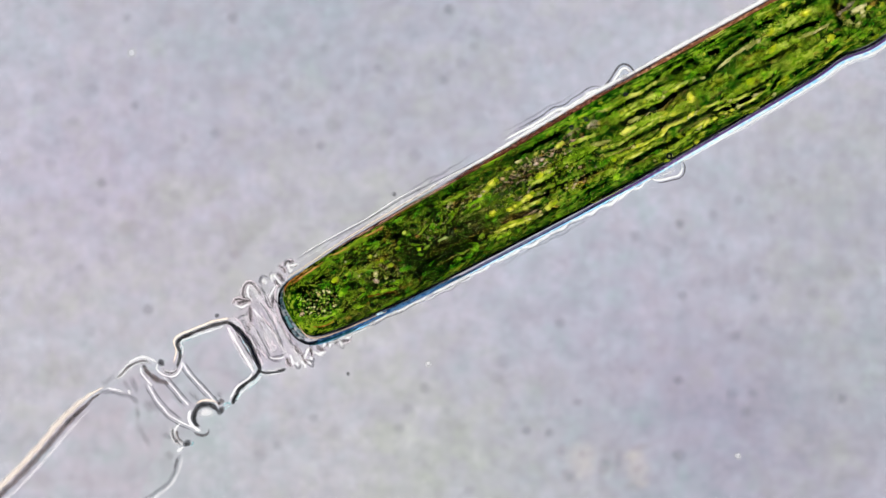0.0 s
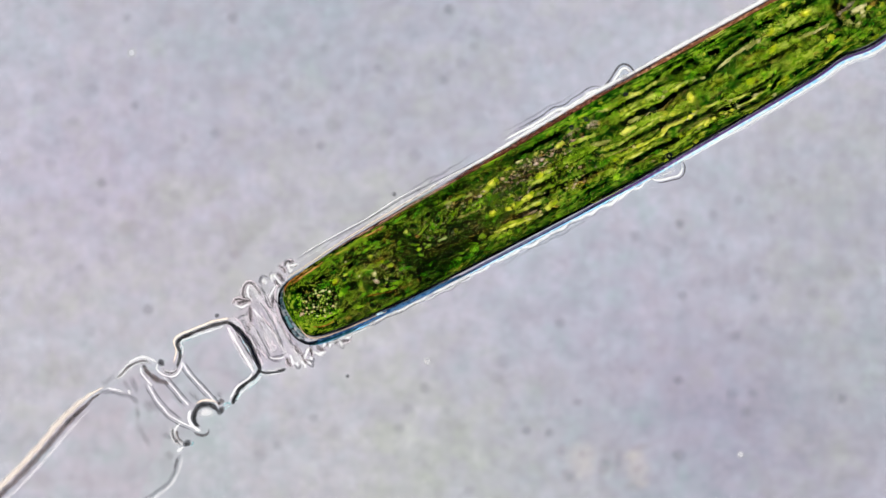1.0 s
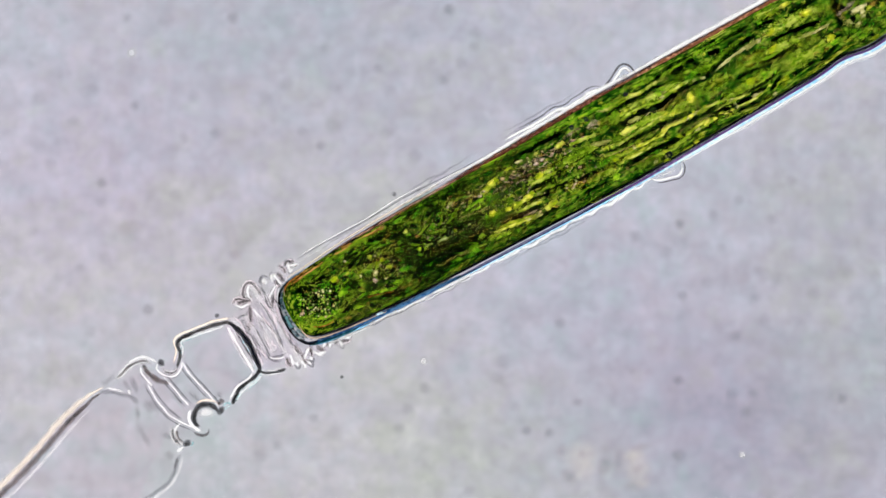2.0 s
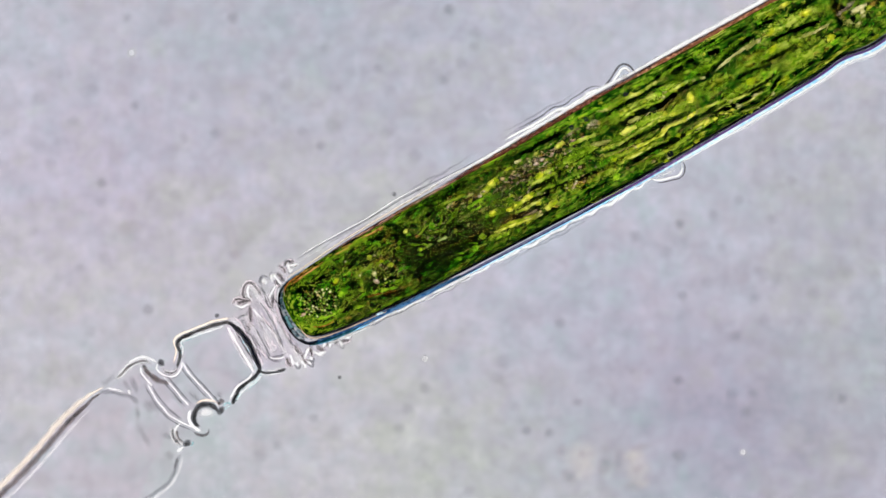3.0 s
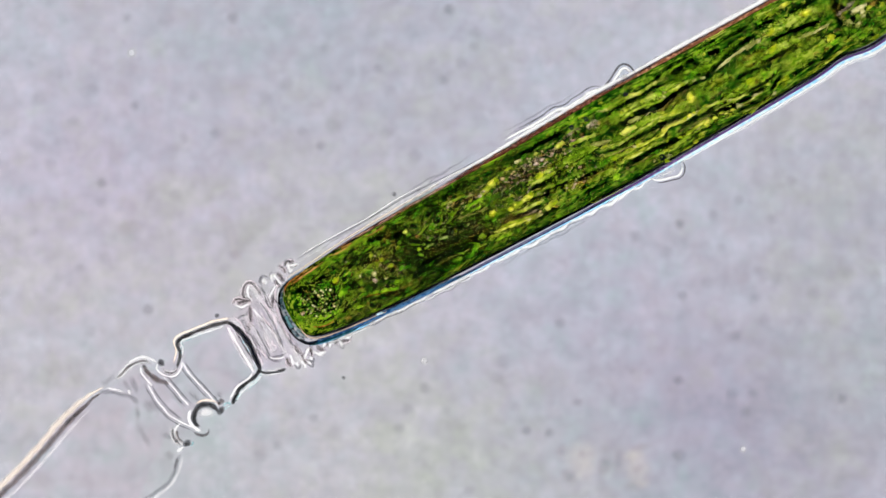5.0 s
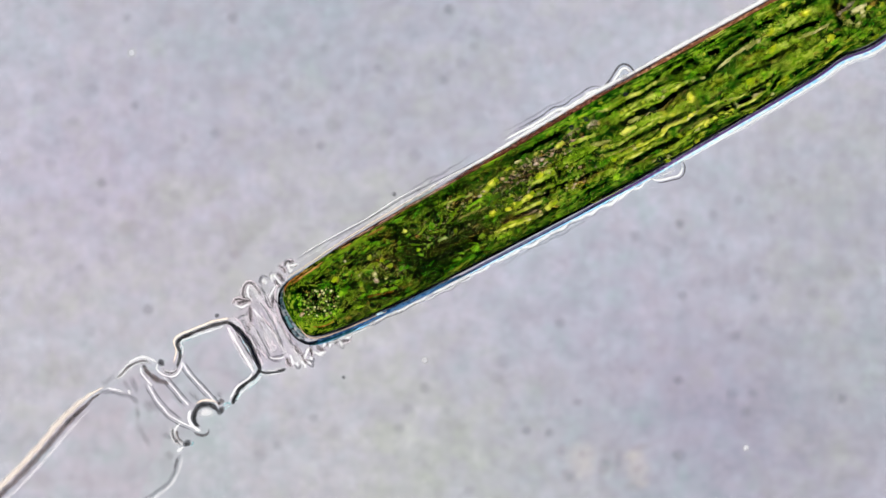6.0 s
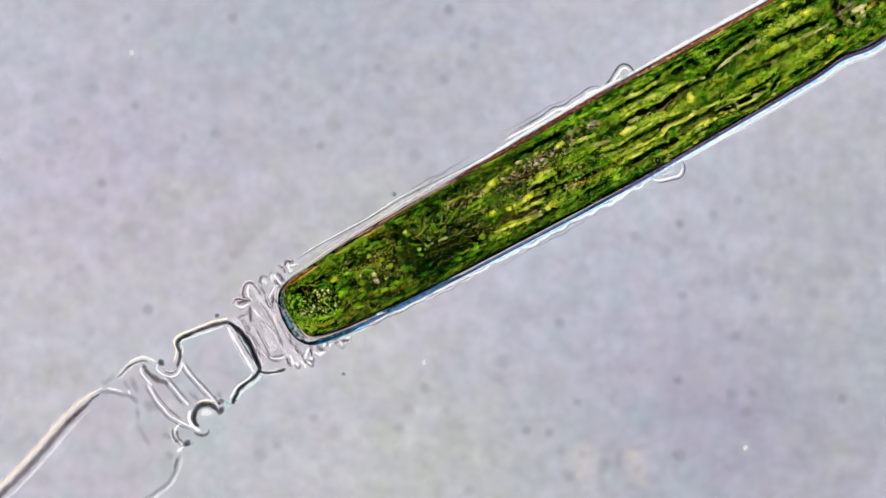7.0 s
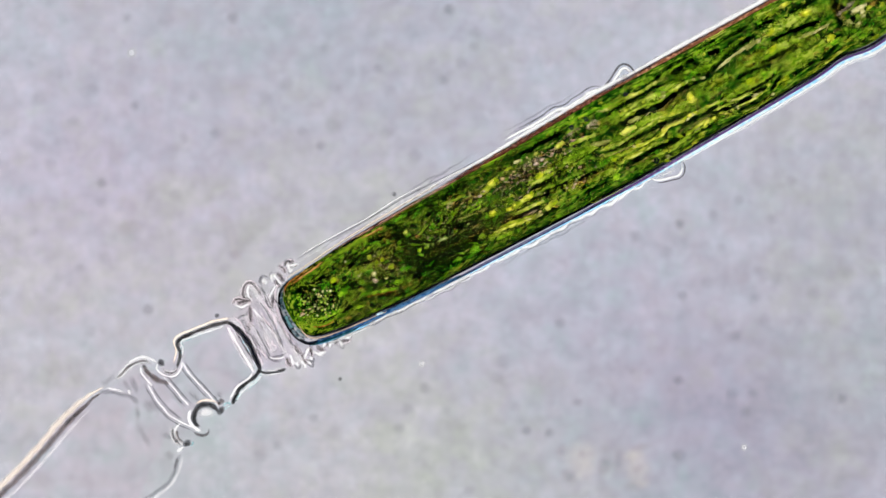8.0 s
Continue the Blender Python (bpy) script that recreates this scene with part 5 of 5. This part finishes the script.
knot(285, 642, 6.5, empty, "dark knot of a fold", stretch=1.3, turn=-0.8)
knot(391, 727, 7.0, empty, "dark knot of a fold", stretch=1.4, turn=1.0)
lines(empty, "curl", M_BROWNISH, 4.6, ("386,716 390,712 394,708", "268,664 274,669 280,672"), "reddish brown shade of a fold")
wall("wall_glow", pairs("352,742 357,733 366,729 375,732 382,738"), 9.0, M_HALO, "pale diffraction halo painted round the curl", 3, AXIS - 0.01, empty)
wall("curl", pairs("388,734 382,724 372,717 358,717 348,724 343,738 346,750 356,757"), 4.4, M_WALL, "dark curled torn edge", None, AXIS, empty)
wall("wall_rim", pairs("354,742 356,734 363,728 372,730 380,738"), 2.8, M_HALO, "bluish white rim of the curl", None, AXIS, empty)
wall("wall_rim", pairs("341,720 335,732 335,744 341,754 352,762 363,764"), 3.0, M_FOLD, "white rim of the curl", None, AXIS + 0.004, empty, 0.0, 0.7)
wall("wall_rim", pairs("388,716 374,709 356,710 343,718"), 2.6, M_CREAM, "cream rim of the curl", None, AXIS, empty)
wall("curl", pairs("336,757 346,767 358,771 367,768 370,758 364,752"), 2.6, M_SMOKE, "grey tip of the curl", None, AXIS, empty)
lines(empty, "wall_rim", M_AQUA, 1.8, ("396,718 401,713 408,716",), "thin cyan colour fringe painted beside a knot")

lines(torn, "side_wall", M_BROWNISH, 4.0, ("254,646 259,656 268,666 280,674 298,678",), "brownish grey fold of the torn wall")
lines(torn, "side_wall", M_SMOKE, 3.6, ("254,646 258,656 266,665 276,672",), "dark fold of the torn wall")
lines(torn, "wall_rim", M_FOLD, 1.8, ("249,650 251,661 259,672 270,683",), "white rim of a fold")
lines(torn, "wall_rim", M_HALO, 3.4, ("226,690 229,694 232,698",), "white spot of a fold")
lines(torn, "fold", M_SMOKE, 2.6, ("205,672 214,663 226,651 240,642 254,639 268,643",), "grey arched edge of the torn wall")
lines(torn, "wall_rim", M_HALO, 2.8, ("222,646 236,637 250,632 266,635 280,643",), "white rim of the arch")
lines(torn, "fold", M_FAINT, 6.0, ("231,664 237,680 244,698",), "grey blurred fold")
lines(torn, "fold", M_FAINT, 4.4, ("172,694 195,694 215,698 232,703 248,716",), "grey blurred fold")
lines(torn, "wall_rim", M_HALO, 3.0, ("186,688 205,690 222,696",), "pale rim of a blurred fold")
lines(torn, "fold", M_MIST, 6.0, ("236,736 249,762 260,780 274,804", "282,764 296,772 310,777"), "grey blurred fold")
lines(torn, "fold", M_MIST, 8.0, ("254,705 262,722 272,736", "290,800 310,812", "258,700 270,716 288,734"), "faint blurred fold")
lines(torn, "fold", M_MIST, 5.0, ("205,660 190,675 176,690", "240,714 244,735 240,750", "218,668 226,684 236,700"), "faint blurred fold")
lines(torn, "hook", M_FOLD, 2.2, ("320,750 312,757 310,767 315,778 324,786",), "white hooked torn end")
lines(torn, "hook", M_BROWNISH, 3.4, ("313,762 314,774 322,784",), "brown shade of the hook")
lines(torn, "hook", M_SMOKE, 2.6, ("305,756 306,770 313,783 321,789",), "grey shade of the hook")
knot(331, 785, 7.0, torn, "dark knot at the torn end", "hook", 1.4, 0.5)
lines(torn, "hook", M_HALO, 4.0, ("312,800 318,796 326,791",), "white tip below the hook")
# long torn side walls
wall("torn_edge", pairs("-90,962 -40,916 4,873 44,834 82,792 112,757 142,727 163,707 181,693"), 5.6, M_BROWNISH, "long brownish grey torn wall edge", None, AXIS, torn, 0.5, 0.25)
wall("torn_edge", pairs("106,764 130,738 148,722 166,705"), 2.6, M_SMOKE, "dark part of the torn wall edge", None, AXIS + 0.006, torn, 0.3, 0.1)
wall("torn_rim", pairs("-96,955 -46,908 -4,866 36,826 74,784 105,747 136,717 162,697 192,681"), 6.0, M_BUFF, "cream rim of the torn wall", None, AXIS, torn, 0.5, 0.2)
wall("torn_rim", pairs("-84,970 -34,925 10,885 50,846 88,804 118,768 148,736 166,716"), 3.2, M_GLAZE, "pale rim of the torn wall", None, AXIS, torn, 0.5, 0.1)
wall("torn_edge", pairs("324,796 316,812 311,828 306,842 296,856 275,872 232,901 180,941"), 3.6, M_FAINT, "thin grey torn wall edge", None, AXIS, torn, 0.5, 0.6)
wall("torn_edge", pairs("322,800 314,812 310,825 306,840"), 2.6, M_HAZE, "grey end of the torn wall", None, AXIS, torn, 0.5, 0.3)
wall("torn_rim", pairs("327,806 319,826 313,842 302,858 281,876 240,906"), 2.8, M_GLAZE, "pale rim of the torn wall", None, AXIS, torn, 0.5, 0.2)

# cyan colour fringes of the lens, painted as thin rods
for text, w in (("317,630 322,618 320,609", 1.6), ("396,726 401,721 408,719", 1.6), ("416,712 421,702 430,692", 2.0), ("438,690 450,680 460,668", 1.6), ("336,790 341,786 342,780", 1.8), ("414,569 424,574 436,588", 1.4)):
    wall("aqua_rim", pairs(text), w, M_AQUA, "thin bluish green colour fringe painted beside a wall", None, AXIS, empty)

# crumpled cap rings
lines(cap, "cap_band", M_GLAZE, 7.0, ("432,556 450,588 468,620", "470,520 482,548 496,574", "478,576 492,602 508,628", "412,566 428,592 446,622 462,648", "446,505 456,522 470,545 486,572", "496,582 512,608 528,634 540,646", "452,552 470,590 484,622"), "broad pale fold of a cap")
lines(cap, "cap_fold", M_SMOKE, 2.4, ("437,531 430,522 432,508 438,501 446,501 453,510 463,524", "414,541 414,533 422,529 434,533 442,531 441,520"), "grey crumpled ring of a cap")
lines(cap, "cap_fold", M_SMOKE, 3.4, ("442,540 443,560 440,588", "420,537 427,535 434,536", "471,538 477,545 482,535 484,520"), "brownish shade of a cap's fold")
lines(cap, "cap_fold", M_HAZE, 2.4, ("418,566 428,560 437,555 441,547", "460,506 469,521 478,541 484,552", "455,562 475,575 489,594 500,614", "470,618 474,631 484,638 500,640",
                                     "482,631 496,630 507,626", "424,562 436,580 448,604 462,634", "446,590 458,612 470,634", "491,560 504,590 522,620"), "faint crease of a cap")
lines(cap, "cap_rim", M_FOLD, 2.0, ("442,505 438,514 441,526 447,533", "418,541 428,544 441,538", "447,546 468,570 489,597 499,617", "474,627 481,634 493,635 506,630",
                                     "488,506 480,520 476,530", "430,570 441,592 455,620"), "white crease of a cap")
lines(cap, "fringe", M_SMOKE, 3.2, ("507,633 510,642 515,649", "521,612 526,620 531,627", "490,483 496,489 503,499", "486,497 491,502 495,508", "562,612 569,621 575,616", "594,599 594,608"), "dark crumpled fringe")
lines(cap, "fringe", M_SMOKE, 2.2, ("548,612 551,624 552,634", "600,602 612,604 623,597", "494,470 501,475 506,484", "503,470 511,463 521,463", "534,622 537,634 541,644 546,636", "578,606 582,614"), "grey crumpled fringe")
lines(cap, "fringe_rim", M_FOLD, 2.8, ("573,612 577,603", "584,612 588,602", "566,626 572,624", "514,630 519,642", "534,640 540,648", "540,632 546,617", "557,624 568,628", "510,468 513,481 518,476", "515,470 525,468", "484,486 492,496 498,504", "602,598 618,597"), "white crumpled fringe")



def crumple():
    """Fine ring creases of the caps and the crumpled loops along their edges."""
    rnd = random.Random(8)
    for k in range(17):
        s = -92 + k * 4.5 + rnd.uniform(-3, 3)
        a, b = sorted((rnd.uniform(-64, 60), rnd.uniform(-64, 60)))
        if b - a < 25:
            b = min(60, a + 40)
        pts = []
        for j in range(5):
            q = a + (b - a) * j / 4
            pts.append(tuple(sheet(s + 7 * (1 - (q / 62) ** 2) + rnd.uniform(-2.5, 2.5), q)))
        mat, w, text = rnd.choice([(M_PINK, 1.9, "pinkish white crease of a cap"), (M_PINK, 1.5, "pinkish white crease of a cap"), (M_HAZE, 1.6, "faint grey crease of a cap"), (M_MIST, 2.6, "faint grey crease of a cap")])
        wall("crease", pts, w, mat, text, None, AXIS + 0.02, cap, 0.4)
    for k in range(9):
        top = k % 2 == 0
        s = rnd.uniform(-72, 45) if top else rnd.uniform(-46, 62)
        q = 68 + 12 * math.exp(-((s + 40) / 22) ** 2) + max(0, s) * 0.15 if top else -82 + 4 * math.cos(s * 0.2)
        h, w = rnd.uniform(7, 15) * (1 if top else -1), rnd.uniform(3, 6)
        lean = rnd.uniform(-5, 5)
        pts = [tuple(sheet(s - w, q - h * 0.6)), tuple(sheet(s - w + lean, q + h * 0.6)), tuple(sheet(s + lean, q + h)), tuple(sheet(s + w + lean, q + h * 0.5)), tuple(sheet(s + w, q - h * 0.5))]
        wall("fringe", pts, rnd.uniform(1.6, 2.4), rnd.choice([M_HAZE, M_HAZE, M_MIST]), "grey crumpled fringe", None, AXIS, cap, 0.3)
        inner = [tuple(sheet(s - w * 0.3, q - h * 0.4)), tuple(sheet(s + lean * 0.8, q + h * 0.55)), tuple(sheet(s + w * 0.5, q - h * 0.4))]
        wall("fringe_rim", inner, rnd.uniform(2.2, 3.2), M_FOLD, "white crumpled fringe", None, AXIS - 0.004, cap, 0.3)


crumple()


# ---- specks on the slide ----
def lens(radius, thick=1.2, n=20):
    bm = bmesh.new()
    prof = ((1.0, 0.0), (0.8, 0.45), (0.45, 0.85))
    rings = [[bm.verts.new((radius * r * math.cos(2 * math.pi * k / n) / 1000, radius * r * math.sin(2 * math.pi * k / n) / 1000, thick * h / 1000)) for k in range(n)] for r, h in prof]
    for a, b in zip(rings, rings[1:]):
        for k in range(n):
            bm.faces.new((a[k], a[(k + 1) % n], b[(k + 1) % n], b[k]))
    bm.faces.new(rings[-1])
    bm.faces.new(rings[0][::-1])
    return bm


LENSES, SPECKS = {}, []


def speck(name, x, y, radius, material, label, category, group="", stretch=1.0, turn=0.0):
    key = (radius, material.name)
    if key not in LENSES:
        me = bpy.data.meshes.new(name)
        b = lens(radius)
        b.to_mesh(me)
        b.free()
        me.materials.append(material)
        me.shade_smooth()
        LENSES[key] = me
    ob = new(name, LENSES[key])
    z = 0.0004 + 0.00004 * len(SPECKS)            # no two lie in one plane
    SPECKS.append(ob)
    ob.matrix_basis = Matrix.Translation(at(x, y, z)) @ Matrix.Rotation(turn, 4, "Z") @ Matrix.Diagonal((stretch, 1, 1, 1))
    return tagged(ob, label, category, group)


sized = random.Random(4)
for material, sizes, label, text in (
        (M_SPECK, (14, 16), "blurred grey dust speck on the glass slide",
         "238,187 412,32 180,324 262,548 991,572 1203,397 1208,524 1201,673 1490,706 752,687 795,17 932,763 972,767 1302,595"),
        (M_SPECKSOFT, (14, 16, 18), "soft grey dust speck on the glass slide",
         "383,236 325,245 670,122 815,112 535,233 568,258 722,724 790,727 707,759 1276,438 1366,388 1262,380 1308,352 1336,530 1352,565 1124,418 1022,712 1295,697 1332,697 1320,730 160,588 186,457 140,475 555,740 490,790 552,853 830,868 225,32 342,170 840,58 838,83 913,718 1550,488 1440,520 785,142"),
        (M_SPECKFAINT, (16, 19, 23), "very faint grey dust speck on the glass slide",
         "290,35 130,215 165,158 470,170 480,90 480,135 460,295 310,345 180,358 60,410 40,520 400,475 575,85 600,160 620,130 690,160 690,230 735,275 590,225 505,150 890,640 880,670 590,765 460,805 660,730 1150,532 1180,445 1340,478 1375,490 1250,500 1480,430 1500,480 1540,390 1455,310 1400,320 880,25 1110,590 1140,590 70,175 100,130 360,120 300,270 90,290")):
    for x, y in pairs(text):
        speck("dust_speck", x, y, sized.choice(sizes), material, label, "dust", "specks on the slide")
for x, y, r, k, a in ((225, 366, 26, 1.2, 0.3), (232, 403, 24, 1.6, 0.1), (410, 420, 22, 2.6, -1.3), (390, 385, 24, 1.2, 0), (415, 452, 16, 1, 0)):
    speck("smudge", x, y, r, M_SMUDGE, "faint brownish smudge on the glass slide", "smudge", "smudges on the slide", k, a)
for x, y, r, k, a in ((1029, 806, 40, 1.1, 0.3), (1128, 830, 36, 1.0, 0.0), (1034, 832, 26, 1.3, 0.6), (1130, 856, 18, 1.7, 0.0), (1122, 806, 16, 1.8, 0.2)):
    speck("smudge", x, y, r, M_CREAMSPOT, "pale cream blurred smudge on the glass slide", "smudge", "smudges on the slide", k, a)
for x, y, r, k, a in ((1029, 804, 10, 1.2, 0.4), (1127, 831, 11, 1.3, 0.2), (1095, 812, 14, 2.2, 1.4), (1132, 792, 11, 2.4, 0.2), (1068, 826, 20, 1.3, 1.2), (1122, 862, 13, 2.2, 0.0), (993, 800, 13, 1.8, 1.3), (1005, 842, 16, 1.6, -0.6), (1200, 806, 16, 1.0, 0.0)):
    speck("smudge", x, y, r, M_GREYSPOT, "faint grey blurred smudge on the glass slide", "smudge", "smudges on the slide", k, a)
speck("smudge", 1200, 806, 22, M_SPECKSOFT, "faint violet grey smudge on the glass slide", "smudge", "smudges on the slide")
speck("droplet", 233, 94, 13, M_CLEARSPOT, "tiny bright droplet on the glass slide", "droplet")
speck("dust_speck", 384, 559, 6, M_PARTICLE, "tiny dark speck beside the empty cell", "dust", "specks on the slide")
speck("dust_speck", 698, 344, 6, M_MOTE, "tiny dark speck beside the alga", "dust", "specks on the slide")
drifters = {
    "bright": speck("floating_particle", 758, 645, 10, M_DROP, "bright round particle drifting over the slide", "particle", "drifting particles"),
    "dark": speck("floating_particle", 616, 662, 5, M_PARTICLE, "tiny dark particle drifting over the slide", "particle", "drifting particles"),
    "low": speck("floating_particle", 1306, 807, 9, M_DROP, "pale round particle drifting over the slide", "particle", "drifting particles"),
}
DRIFT = {
    "bright": "0,758,645 0.5,760,644 1,756,640 1.5,750,641 3,752,635 3.5,755,635 4,754,639 4.5,751,639 6,752,638 6.5,750,639 7,750,642 7.5,748,645 8,747,644",
    "dark": "0,616,662 0.5,616,668 1,615,666 1.5,610,667 3,601,668 3.5,605,675 4,604,672 4.5,608,669 6,608,668 6.5,607,663 7,608,662 7.5,605,666 8,602,671",
    "low": "0,1306,807 0.5,1306,805 1,1311,805 1.5,1313,807 3,1315,801 3.5,1316,802 4,1315,798 4.5,1314,796 6,1320,793 6.5,1321,792 7,1319,793 7.5,1317,792 8,1317,792",
}


# ---- what moves: particles drift, the small grains tremble ----
def motions():
    for key, ob in drifters.items():
        walk(ob, [(t, Matrix.Translation(at(x, y, ob.location.z))) for t, x, y in pairs(DRIFT[key])])
    rnd = random.Random(3)
    for i, ob in enumerate(BEADS):
        p, turn, reach = ob.matrix_basis.translation.copy(), ob.matrix_basis.to_3x3().to_4x4(), 0.0020 if i < 300 else 0.0012
        rows = []
        for k in range(33):
            d = Vector((rnd.gauss(0, 1), rnd.gauss(0, 1), 0)) * reach * 0.6
            rows.append((k * 0.25, Matrix.Translation(p + d) @ turn))
        walk(ob, rows)
    # one dark vesicle creeps along under the wall
    v = VESICLES[0]
    p = v.matrix_basis.translation.copy()
    walk(v, [(t, Matrix.Translation(p + at(x, y) - at(1183, 277))) for t, x, y in
             pairs("0,1183,277 1.5,1183,276 2.8,1185,273 3.5,1184,273 4,1181,274 4.3,1177,277 4.6,1173,278 5.8,1168,282 6.2,1165,283 7,1163,285 8,1161,285")])
    # short strands shiver with the streaming sap
    for ob in TREMBLE[:220]:
        rows = [(k * 0.5, Matrix.Translation((rnd.gauss(0, 0.0011), rnd.gauss(0, 0.0009), 0))) for k in range(17)]
        walk(ob, rows)


motions()
